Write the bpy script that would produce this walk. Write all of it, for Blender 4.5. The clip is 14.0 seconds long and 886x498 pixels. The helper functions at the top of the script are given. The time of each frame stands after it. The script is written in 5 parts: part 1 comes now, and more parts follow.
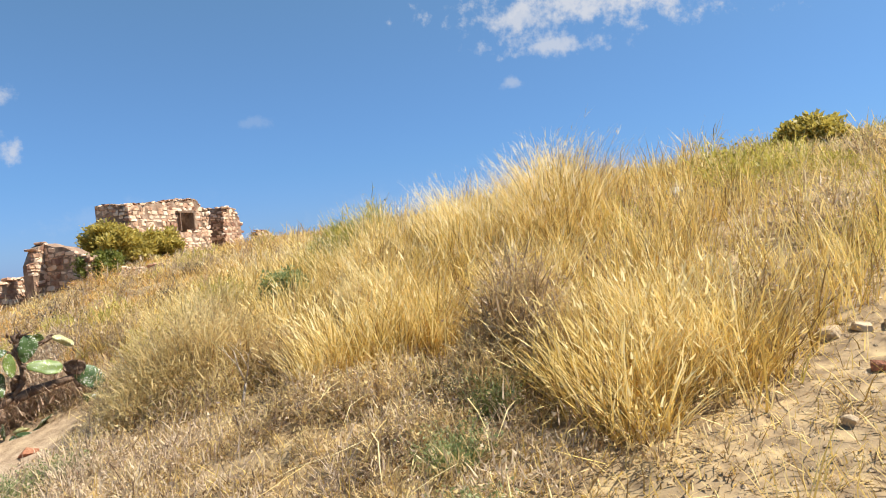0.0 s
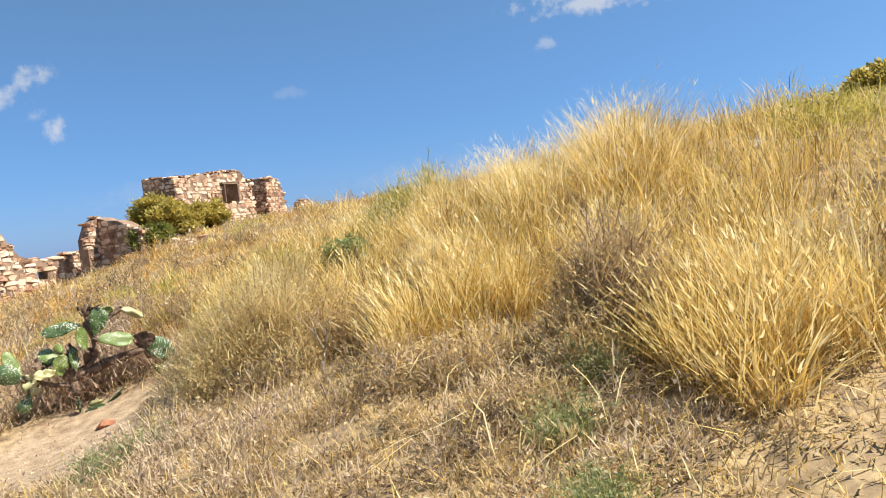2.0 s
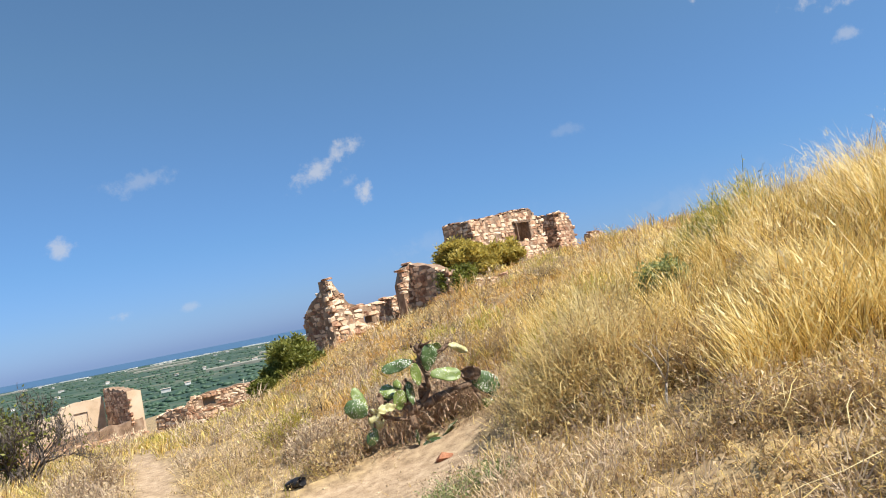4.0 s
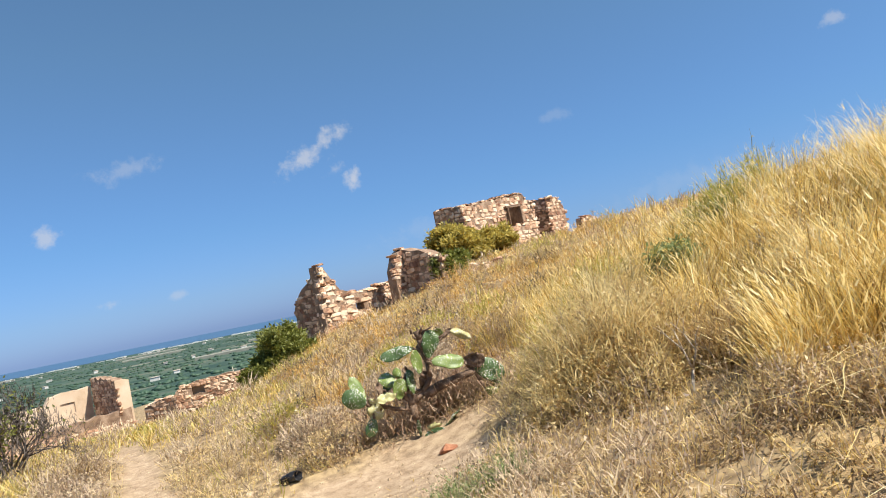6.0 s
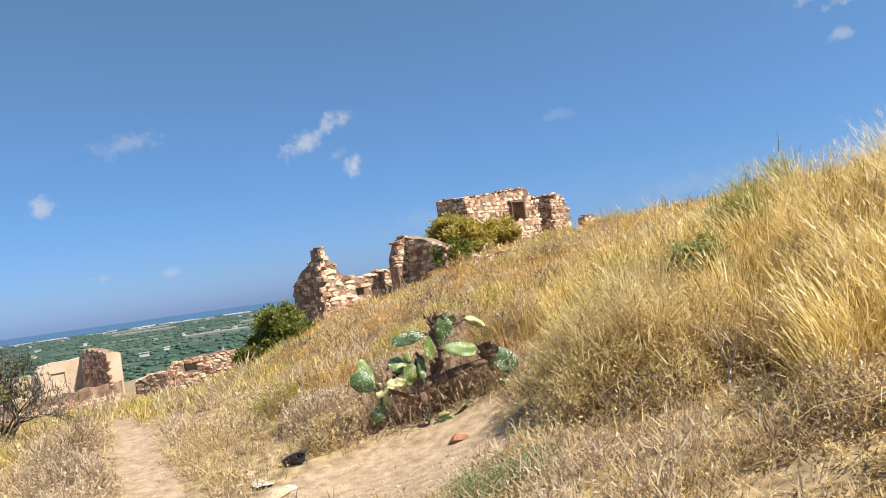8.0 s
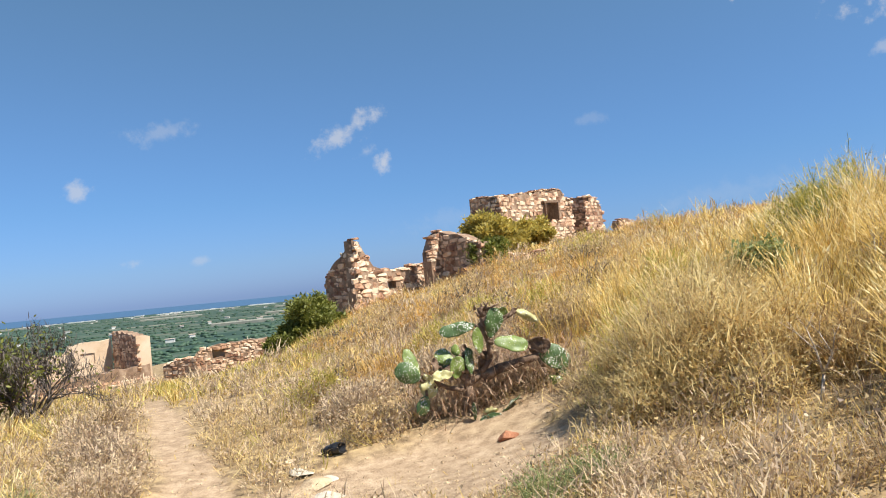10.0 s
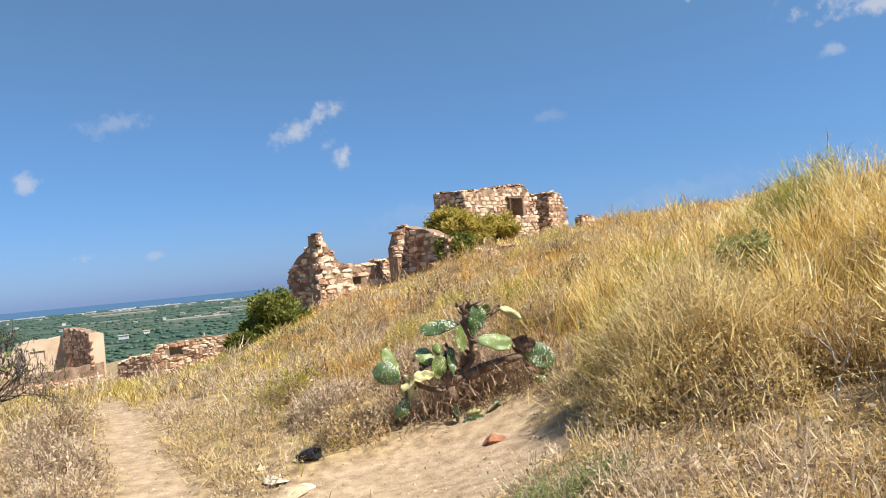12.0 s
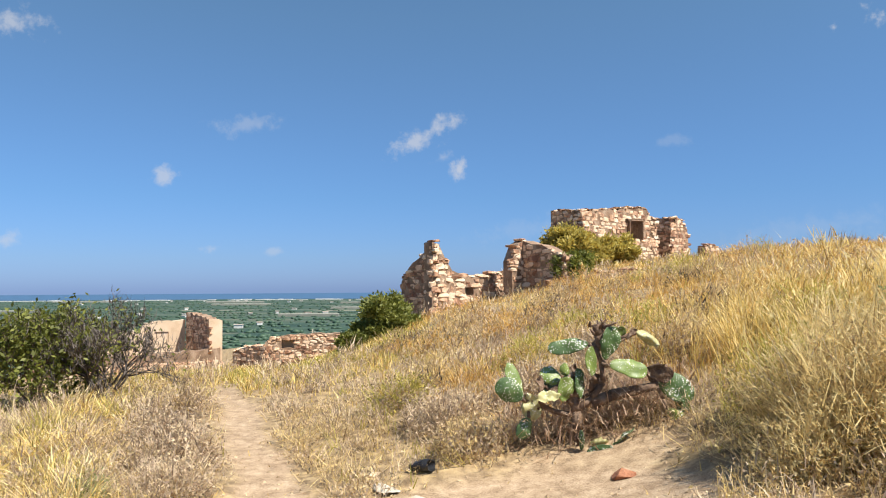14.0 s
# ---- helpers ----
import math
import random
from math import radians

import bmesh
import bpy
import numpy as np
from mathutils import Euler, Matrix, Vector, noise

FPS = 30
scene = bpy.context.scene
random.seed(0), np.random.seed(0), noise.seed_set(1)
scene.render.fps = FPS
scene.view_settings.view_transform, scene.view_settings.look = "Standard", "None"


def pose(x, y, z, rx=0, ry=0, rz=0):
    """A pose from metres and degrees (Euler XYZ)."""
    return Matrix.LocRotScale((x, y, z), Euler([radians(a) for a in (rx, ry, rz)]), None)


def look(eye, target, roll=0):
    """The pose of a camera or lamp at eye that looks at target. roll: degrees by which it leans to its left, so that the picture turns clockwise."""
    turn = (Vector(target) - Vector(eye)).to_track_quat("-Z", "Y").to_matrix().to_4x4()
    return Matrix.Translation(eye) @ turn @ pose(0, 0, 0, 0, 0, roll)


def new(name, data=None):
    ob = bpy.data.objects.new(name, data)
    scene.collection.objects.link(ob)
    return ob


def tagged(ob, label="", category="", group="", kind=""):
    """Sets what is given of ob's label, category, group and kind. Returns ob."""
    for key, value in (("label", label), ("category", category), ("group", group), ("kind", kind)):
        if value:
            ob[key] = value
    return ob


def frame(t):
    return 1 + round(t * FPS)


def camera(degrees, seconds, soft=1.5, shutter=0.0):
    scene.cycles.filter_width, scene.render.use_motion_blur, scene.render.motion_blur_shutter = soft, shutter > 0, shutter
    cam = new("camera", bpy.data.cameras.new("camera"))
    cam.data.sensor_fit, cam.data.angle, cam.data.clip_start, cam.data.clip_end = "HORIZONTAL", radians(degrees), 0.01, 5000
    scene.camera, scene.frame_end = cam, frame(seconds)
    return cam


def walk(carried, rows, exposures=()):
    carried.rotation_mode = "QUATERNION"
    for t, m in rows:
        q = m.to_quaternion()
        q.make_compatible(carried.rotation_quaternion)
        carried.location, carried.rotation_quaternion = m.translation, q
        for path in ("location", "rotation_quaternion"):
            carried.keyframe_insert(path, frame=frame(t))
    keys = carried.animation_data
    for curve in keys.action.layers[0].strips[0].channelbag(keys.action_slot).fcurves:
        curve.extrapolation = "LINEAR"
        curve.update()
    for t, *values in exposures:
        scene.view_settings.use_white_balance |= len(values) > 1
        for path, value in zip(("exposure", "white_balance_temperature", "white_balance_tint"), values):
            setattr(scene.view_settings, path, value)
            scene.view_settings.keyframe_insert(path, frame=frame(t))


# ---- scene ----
cam = camera(61.9, 14.0, soft=1.1)
PATH = [
    (0, (1.319, -2.308, 1.643), (2.348, -0.593, 1.646), -5.3),
    (0.5, (1.284, -2.23, 1.634), (2.332, -0.527, 1.66), -5.7),
    (1, (1.241, -2.13, 1.656), (2.297, -0.432, 1.654), -7.0),
    (1.5, (1.191, -2.055, 1.655), (2.145, -0.298, 1.598), -7.9),
    (2, (1.156, -1.94, 1.647), (2.088, -0.173, 1.569), -6.7),
    (2.5, (1.112, -1.848, 1.65), (1.882, -0.002, 1.616), -7.9),
    (3, (1.078, -1.743, 1.649), (1.657, 0.171, 1.705), -10.4),
    (3.5, (1.04, -1.637, 1.619), (1.401, 0.326, 1.737), -11.5),
    (4, (0.967, -1.557, 1.623), (1.192, 0.426, 1.753), -10.9),
    (4.2, (0.962, -1.485, 1.63), (1.152, 0.503, 1.743), -10.9),
    (6.3, (0.832, -1.137, 1.613), (1.083, 0.845, 1.697), -11.3),
    (6.5, (0.793, -1.139, 1.606), (1.029, 0.845, 1.688), -10.6),
    (7, (0.773, -1.04, 1.611), (1.075, 0.936, 1.687), -8.1),
    (7.5, (0.716, -0.993, 1.602), (1.008, 0.984, 1.652), -8.1),
    (8, (0.674, -0.895, 1.582), (0.929, 1.087, 1.649), -8.0),
    (8.5, (0.616, -0.815, 1.547), (0.82, 1.172, 1.645), -7.7),
    (9, (0.588, -0.707, 1.543), (0.782, 1.282, 1.613), -4.9),
    (9.2, (0.557, -0.684, 1.533), (0.72, 1.308, 1.611), -4.3),
    (11.3, (0.336, -0.322, 1.505), (0.584, 1.662, 1.552), -7.5),
    (11.5, (0.323, -0.3, 1.515), (0.571, 1.684, 1.537), -6.9),
    (12, (0.285, -0.219, 1.53), (0.577, 1.759, 1.582), -5.4),
    (12.5, (0.243, -0.147, 1.522), (0.485, 1.836, 1.61), -5.0),
    (13, (0.186, -0.071, 1.514), (0.35, 1.919, 1.64), -4.9),
    (13.5, (0.153, 0.063, 1.505), (0.205, 2.06, 1.611), -3.5),
    (14, (0.1, 0.14, 1.501), (0.102, 2.137, 1.607), -0.4),
]
walk(cam, [(t, look(eye, target, roll)) for t, eye, target, roll in PATH], [(0, 0.82), (2, 0.82), (4, 0.73), (14, 0.72)])

# ---- world and sun ----
SUN = Vector((0.49, -0.30, 0.82)).normalized()
world = bpy.data.worlds.new("sky")
scene.world = world
world.use_nodes = True
wn, wl = world.node_tree.nodes, world.node_tree.links
wn.clear()
w_out = wn.new("ShaderNodeOutputWorld")
w_bg = wn.new("ShaderNodeBackground")
w_sky = wn.new("ShaderNodeTexSky")
w_sky.sky_type = "NISHITA"
w_sky.sun_disc = False
w_sky.sun_elevation = math.asin(SUN.z)
w_sky.sun_rotation = math.atan2(SUN.x, SUN.y)
w_sky.altitude = 60
w_sky.air_density, w_sky.dust_density, w_sky.ozone_density = 1.0, 0.35, 3.0
w_bg.inputs["Strength"].default_value = 0.09
w_co = wn.new("ShaderNodeTexCoord")
w_noise = wn.new("ShaderNodeTexNoise")
w_noise.inputs["Scale"].default_value = 46
w_noise.inputs["Detail"].default_value = 6
w_noise.inputs["Roughness"].default_value = 0.62
wl.new(w_co.outputs["Generated"], w_noise.inputs["Vector"])

# scattered fair-weather clouds: bearing right of north, elevation, width, height, lean (degrees), thickness
CLOUDS = [
    (-2.0, 11.4, 2.6, 0.9, 16, 0.7), (0.2, 12.4, 1.7, 0.8, 30, 0.7), (1.3, 9.0, 0.95, 0.85, 0, 0.8), (-20.7, 8.4, 1.0, 0.75, 0, 0.65),
    (-15.2, 12.3, 2.6, 0.8, 10, 0.30), (17.5, 10.8, 1.6, 0.5, 8, 0.16), (-17.5, 3.0, 0.9, 0.4, 0, 0.55),
    (-30.6, 17.7, 2.0, 1.1, 0, 0.65), (-30.6, 3.4, 1.3, 0.6, 0, 0.5), (-12.7, 2.9, 0.8, 0.35, 0, 0.35),
]
CLOUDS_EAST = [
    (44.0, 17.2, 9.5, 2.1, -4, 1.0), (38.6, 16.6, 3.0, 1.6, 0, 0.9), (40.2, 14.6, 4.6, 1.1, -5, 0.8), (37.5, 12.1, 0.8, 0.6, 0, 0.45), (0.1, 10.1, 0.8, 0.45, 20, 0.4),
    (27.0, 4.0, 7.0, 1.2, 4, 0.12), (8.0, 4.6, 6.0, 0.9, 6, 0.12),
]
total = None
for bearing, rise, wide, tall, lean, thick in CLOUDS + CLOUDS_EAST:
    m = wn.new("ShaderNodeMapping")
    m.vector_type = "TEXTURE"
    b, e = radians(bearing), radians(rise)
    m.inputs["Location"].default_value = (math.sin(b) * math.cos(e), math.cos(b) * math.cos(e), math.sin(e))
    turn = Euler((e, 0, -b)).to_matrix() @ Euler((0, -radians(lean), 0)).to_matrix()
    m.inputs["Rotation"].default_value = turn.to_euler()
    m.inputs["Scale"].default_value = (radians(wide), 1.0, radians(tall))
    wl.new(w_co.outputs["Generated"], m.inputs["Vector"])
    ln = wn.new("ShaderNodeVectorMath")
    ln.operation = "LENGTH"
    wl.new(m.outputs[0], ln.inputs[0])
    ad = wn.new("ShaderNodeMath")
    ad.operation = "MULTIPLY_ADD"
    wl.new(w_noise.outputs["Fac"], ad.inputs[0])
    ad.inputs[1].default_value = -3.6
    wl.new(ln.outputs["Value"], ad.inputs[2])
    mr = wn.new("ShaderNodeMapRange")
    mr.interpolation_type = "SMOOTHSTEP"
    mr.inputs["From Min"].default_value, mr.inputs["From Max"].default_value = -0.7, -1.9
    mr.inputs["To Min"].default_value, mr.inputs["To Max"].default_value = 0.0, 0.85 * thick
    wl.new(ad.outputs[0], mr.inputs["Value"])
    if total is None:
        total = mr.outputs[0]
    else:
        mx = wn.new("ShaderNodeMath")
        mx.operation = "MAXIMUM"
        wl.new(total, mx.inputs[0])
        wl.new(mr.outputs[0], mx.inputs[1])
        total = mx.outputs[0]
w_mix = wn.new("ShaderNodeMix")
w_mix.data_type = "RGBA"
wl.new(total, w_mix.inputs["Factor"])
w_sep = wn.new("ShaderNodeSeparateXYZ")
wl.new(w_co.outputs["Generated"], w_sep.inputs[0])
w_tint = wn.new("ShaderNodeValToRGB")
for k, (pos, col) in enumerate(((0.0, (0.29, 0.44, 0.95)), (0.04, (0.34, 0.49, 0.86)), (0.12, (0.38, 0.56, 0.82)), (0.35, (0.60, 0.76, 0.82)), (0.8, (0.8, 0.95, 0.95)))):
    if k > 1:
        w_tint.color_ramp.elements.new(pos)
    w_tint.color_ramp.elements[k].position = pos
    w_tint.color_ramp.elements[k].color = (*col, 1)
wl.new(w_sep.outputs["Z"], w_tint.inputs[0])
w_mul = wn.new("ShaderNodeMix")
w_mul.data_type, w_mul.blend_type = "RGBA", "MULTIPLY"
w_mul.inputs["Factor"].default_value = 1.0
wl.new(w_sky.outputs[0], w_mul.inputs["A"])
wl.new(w_tint.outputs[0], w_mul.inputs["B"])
wl.new(w_mul.outputs["Result"], w_mix.inputs["A"])
w_mix.inputs["B"].default_value = (4.5, 4.6, 4.9, 1)
wl.new(w_mix.outputs["Result"], w_bg.inputs["Color"])
wl.new(w_bg.outputs[0], w_out.inputs["Surface"])

sun = new("sun", bpy.data.lights.new("sun", "SUN"))
sun.data.energy, sun.data.angle, sun.data.color = 5.0, radians(0.6), (1.0, 0.95, 0.86)
sun.matrix_world = look(SUN * 50, (0, 0, 0))

# ---- materials ----


def nodes_of(name):
    mat = bpy.data.materials.new(name)
    mat.use_nodes = True
    n, l = mat.node_tree.nodes, mat.node_tree.links
    return mat, n, l, n["Principled BSDF"]


def ramp(n, stops):
    r = n.new("ShaderNodeValToRGB")
    while len(r.color_ramp.elements) < len(stops):
        r.color_ramp.elements.new(0.5)
    for e, (p, c) in zip(r.color_ramp.elements, stops):
        e.position, e.color = p, (*c, 1)
    return r


def blade_material(name, colours, through_light=0.35, rough=0.6):
    """Leaves and stalks: a colour of its own for each, light shining through."""
    mat, n, l, p = nodes_of(name)
    g = n.new("ShaderNodeNewGeometry")
    r = ramp(n, [(i / max(1, len(colours) - 1), c) for i, c in enumerate(colours)])
    noi = n.new("ShaderNodeTexNoise")
    noi.inputs["Scale"].default_value = 1.1
    l.new(g.outputs["Position"], noi.inputs["Vector"])
    mixv = n.new("ShaderNodeMath")
    mixv.operation = "MULTIPLY_ADD"
    mixv.inputs[1].default_value = 0.9
    l.new(noi.outputs["Fac"], mixv.inputs[0])
    l.new(g.outputs["Random Per Island"], mixv.inputs[2])
    sub = n.new("ShaderNodeMath")
    sub.operation = "SUBTRACT"
    sub.inputs[1].default_value = 0.45
    l.new(mixv.outputs[0], sub.inputs[0])
    l.new(sub.outputs[0], r.inputs[0])
    l.new(r.outputs[0], p.inputs["Base Color"])
    p.inputs["Roughness"].default_value = rough
    t = n.new("ShaderNodeBsdfTranslucent")
    l.new(r.outputs[0], t.inputs["Color"])
    mx = n.new("ShaderNodeMixShader")
    mx.inputs[0].default_value = through_light
    l.new(p.outputs[0], mx.inputs[1])
    l.new(t.outputs[0], mx.inputs[2])
    l.new(mx.outputs[0], n["Material Output"].inputs["Surface"])
    return mat


def rough_material(name, stops, scale=6.0, bump=0.4, rough=0.9, per_object=0.0, grain=60.0):
    """Stone, earth, bark: two scales of colour and relief."""
    mat, n, l, p = nodes_of(name)
    g = n.new("ShaderNodeNewGeometry")
    a = n.new("ShaderNodeTexNoise")
    a.inputs["Scale"].default_value, a.inputs["Detail"].default_value = scale, 8
    b = n.new("ShaderNodeTexNoise")
    b.inputs["Scale"].default_value, b.inputs["Detail"].default_value = grain, 4
    l.new(g.outputs["Position"], a.inputs["Vector"])
    l.new(g.outputs["Position"], b.inputs["Vector"])
    mixv = n.new("ShaderNodeMath")
    mixv.operation = "MULTIPLY_ADD"
    mixv.inputs[1].default_value = 0.35
    l.new(b.outputs["Fac"], mixv.inputs[0])
    l.new(a.outputs["Fac"], mixv.inputs[2])
    o = n.new("ShaderNodeObjectInfo")
    m2 = n.new("ShaderNodeMath")
    m2.operation = "MULTIPLY_ADD"
    m2.inputs[1].default_value = per_object
    l.new(o.outputs["Random"], m2.inputs[0])
    l.new(mixv.outputs[0], m2.inputs[2])
    m3 = n.new("ShaderNodeMath")
    m3.operation = "SUBTRACT"
    m3.inputs[1].default_value = 0.17 + per_object / 2
    l.new(m2.outputs[0], m3.inputs[0])
    r = ramp(n, stops)
    l.new(m3.outputs[0], r.inputs[0])
    l.new(r.outputs[0], p.inputs["Base Color"])
    p.inputs["Roughness"].default_value = rough
    bp = n.new("ShaderNodeBump")
    bp.inputs["Strength"].default_value, bp.inputs["Distance"].default_value = bump, 0.03
    l.new(mixv.outputs[0], bp.inputs["Height"])
    l.new(bp.outputs[0], p.inputs["Normal"])
    return mat


STRAW = blade_material("dry_straw", [(0.22, 0.13, 0.035), (0.62, 0.42, 0.11), (0.82, 0.60, 0.19), (0.94, 0.78, 0.38)], 0.36)
BOLD = blade_material("thick_straw_stalks", [(0.74, 0.56, 0.22), (0.88, 0.72, 0.34), (0.92, 0.80, 0.46)], 0.4)
TIPS = blade_material("pale_dry_twig_tips", [(0.42, 0.30, 0.12), (0.70, 0.55, 0.25), (0.86, 0.71, 0.38)], 0.55)
PALE = blade_material("pale_seed_heads", [(0.72, 0.58, 0.32), (0.86, 0.74, 0.50), (0.90, 0.82, 0.64)], 0.5)
OLIVE = blade_material("olive_grass", [(0.30, 0.27, 0.05), (0.48, 0.41, 0.08), (0.64, 0.52, 0.14)], 0.45)
TWIG = blade_material("dry_twigs", [(0.24, 0.155, 0.075), (0.50, 0.36, 0.18), (0.66, 0.49, 0.23), (0.78, 0.60, 0.27)], 0.45)
ORANGE = blade_material("rusty_grass", [(0.46, 0.25, 0.07), (0.66, 0.40, 0.11), (0.76, 0.52, 0.18)], 0.45)
MAUVE = blade_material("grey_twigs", [(0.22, 0.15, 0.10), (0.46, 0.34, 0.225), (0.60, 0.46, 0.31), (0.68, 0.53, 0.31)], 0.3)
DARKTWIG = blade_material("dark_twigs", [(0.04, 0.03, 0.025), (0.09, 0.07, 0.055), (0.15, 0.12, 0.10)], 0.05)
RUST = blade_material("dead_brown_leaves", [(0.22, 0.135, 0.085), (0.44, 0.28, 0.17), (0.58, 0.41, 0.27)], 0.3)
GREEN = blade_material("green_leaves", [(0.10, 0.11, 0.018), (0.175, 0.19, 0.032), (0.28, 0.285, 0.058)], 0.4)
FRESH = blade_material("grey_green_herb", [(0.15, 0.19, 0.06), (0.25, 0.295, 0.105), (0.37, 0.40, 0.18)], 0.45)
SHRUB = blade_material("olive_shrub_leaves", [(0.34, 0.27, 0.055), (0.50, 0.40, 0.085), (0.62, 0.49, 0.13)], 0.45)
STONE = rough_material("rubble_stone", [(0.2, (0.23, 0.11, 0.065)), (0.42, (0.52, 0.31, 0.19)), (0.6, (0.69, 0.47, 0.31)), (0.85, (0.80, 0.62, 0.45))], 4.0, 0.7, 0.92, 0.65)
MORTAR = rough_material("old_mortar", [(0.25, (0.11, 0.065, 0.04)), (0.5, (0.28, 0.18, 0.115)), (0.8, (0.50, 0.37, 0.26))], 3.0, 0.8, 0.95)
PLASTER = rough_material("peach_plaster", [(0.25, (0.40, 0.27, 0.17)), (0.45, (0.58, 0.43, 0.29)), (0.8, (0.70, 0.56, 0.42))], 1.3, 0.3, 0.9)
ROCK = rough_material("field_stone", [(0.2, (0.24, 0.16, 0.09)), (0.5, (0.50, 0.375, 0.23)), (0.8, (0.66, 0.53, 0.36))], 9.0, 0.7, 0.9, 0.3)
REDROCK = rough_material("red_stone", [(0.2, (0.17, 0.06, 0.03)), (0.5, (0.34, 0.14, 0.07)), (0.8, (0.46, 0.24, 0.14))], 12.0, 0.7, 0.9)
WHITESTONE = rough_material("pale_limestone", [(0.2, (0.34, 0.29, 0.22)), (0.5, (0.54, 0.48, 0.38)), (0.8, (0.68, 0.62, 0.52))], 8.0, 0.6, 0.85)
BARK = rough_material("dry_bark", [(0.2, (0.08, 0.05, 0.035)), (0.5, (0.20, 0.13, 0.09)), (0.8, (0.32, 0.24, 0.18))], 25.0, 0.8, 0.9)
DEADWOOD = rough_material("bleached_wood", [(0.2, (0.22, 0.17, 0.12)), (0.5, (0.42, 0.35, 0.27)), (0.8, (0.56, 0.48, 0.38))], 30.0, 0.6, 0.85)
ORCHARD = blade_material("far_orchard_leaves", [(0.03, 0.068, 0.038), (0.05, 0.095, 0.052)], 0.0)
WOOD = rough_material("weathered_timber", [(0.2, (0.10, 0.06, 0.04)), (0.5, (0.22, 0.14, 0.09)), (0.8, (0.32, 0.22, 0.15))], 20.0, 0.6, 0.85)
WHITEWALL = rough_material("whitewash", [(0.2, (0.42, 0.40, 0.36)), (0.8, (0.74, 0.72, 0.68))], 0.3, 0.0, 0.8, 0.3)
PALEGLASS = rough_material("dusty_sheeting", [(0.2, (0.20, 0.20, 0.16)), (0.8, (0.32, 0.31, 0.26))], 0.2, 0.0, 0.6, 0.3)
ROOFTILE = rough_material("clay_roof", [(0.2, (0.34, 0.26, 0.20)), (0.8, (0.56, 0.46, 0.38))], 0.5, 0.0, 0.85, 0.3)

BLACK, bn, bl, bp_ = nodes_of("charred_plastic")
bp_.inputs["Base Color"].default_value = (0.012, 0.012, 0.014, 1)
bno = bn.new("ShaderNodeTexNoise")
bno.inputs["Scale"].default_value = 30
brr = ramp(bn, [(0.35, (0.25, 0.25, 0.25)), (0.7, (0.7, 0.7, 0.7))])
bl.new(bno.outputs["Fac"], brr.inputs[0])
bl.new(brr.outputs[0], bp_.inputs["Roughness"])


def pad_material(name, low, high, spots):
    """Cactus skin with white scale insects and corky patches."""
    mat, n, l, p = nodes_of(name)
    g = n.new("ShaderNodeNewGeometry")
    a = n.new("ShaderNodeTexNoise")
    a.inputs["Scale"].default_value, a.inputs["Detail"].default_value = 9, 5
    l.new(g.outputs["Position"], a.inputs["Vector"])
    r = ramp(n, [(0.3, low), (0.65, high), (0.8, (0.30, 0.26, 0.10))])
    l.new(a.outputs["Fac"], r.inputs[0])
    v = n.new("ShaderNodeTexVoronoi")
    v.inputs["Scale"].default_value = 60
    v.inputs["Randomness"].default_value = 1.0
    l.new(g.outputs["Position"], v.inputs["Vector"])
    sm = n.new("ShaderNodeMath")
    sm.operation = "MULTIPLY_ADD"
    sm.inputs[1].default_value = -1.25
    l.new(a.outputs["Fac"], sm.inputs[0])
    l.new(v.outputs["Distance"], sm.inputs[2])
    sp = n.new("ShaderNodeMapRange")
    sp.inputs["From Min"].default_value, sp.inputs["From Max"].default_value = -0.27 - 0.25 * (1 - spots), -0.40 - 0.25 * (1 - spots)
    l.new(sm.outputs[0], sp.inputs["Value"])
    mx = n.new("ShaderNodeMix")
    mx.data_type = "RGBA"
    l.new(sp.outputs[0], mx.inputs["Factor"])
    l.new(r.outputs[0], mx.inputs["A"])
    mx.inputs["B"].default_value = (0.72, 0.71, 0.64, 1)
    l.new(mx.outputs["Result"], p.inputs["Base Color"])
    p.inputs["Roughness"].default_value = 0.5
    bp = n.new("ShaderNodeBump")
    bp.inputs["Strength"].default_value, bp.inputs["Distance"].default_value = 0.5, 0.01
    l.new(sp.outputs[0], bp.inputs["Height"])
    l.new(bp.outputs[0], p.inputs["Normal"])
    return mat


PAD_SPOT = pad_material("spotted_cactus_skin", (0.04, 0.085, 0.025), (0.11, 0.17, 0.05), 0.9)
PAD_GREEN = pad_material("green_cactus_skin", (0.09, 0.14, 0.03), (0.22, 0.28, 0.065), 0.72)
PAD_PALE = pad_material("dried_cactus_skin", (0.30, 0.27, 0.10), (0.46, 0.42, 0.19), 0.35)
PAD_BROWN = rough_material("dead_cactus_skin", [(0.2, (0.05, 0.03, 0.02)), (0.5, (0.15, 0.09, 0.055)), (0.8, (0.30, 0.21, 0.14))], 14.0, 0.8, 0.85)

# ---- the lie of the land ----


def smooth(a, b, v):
    k = np.clip((v - a) / (b - a), 0, 1)
    return k * k * (3 - 2 * k)


def path_x(y):
    """Where the trodden path runs, for each y."""
    y = np.asarray(y, float)
    near = 0.10 - np.where(y > 0, 0.27 * y, 0.5 * y)
    return np.where(y > 14, 0.10 - 0.27 * 14 - 0.2 * (y - 14), near)


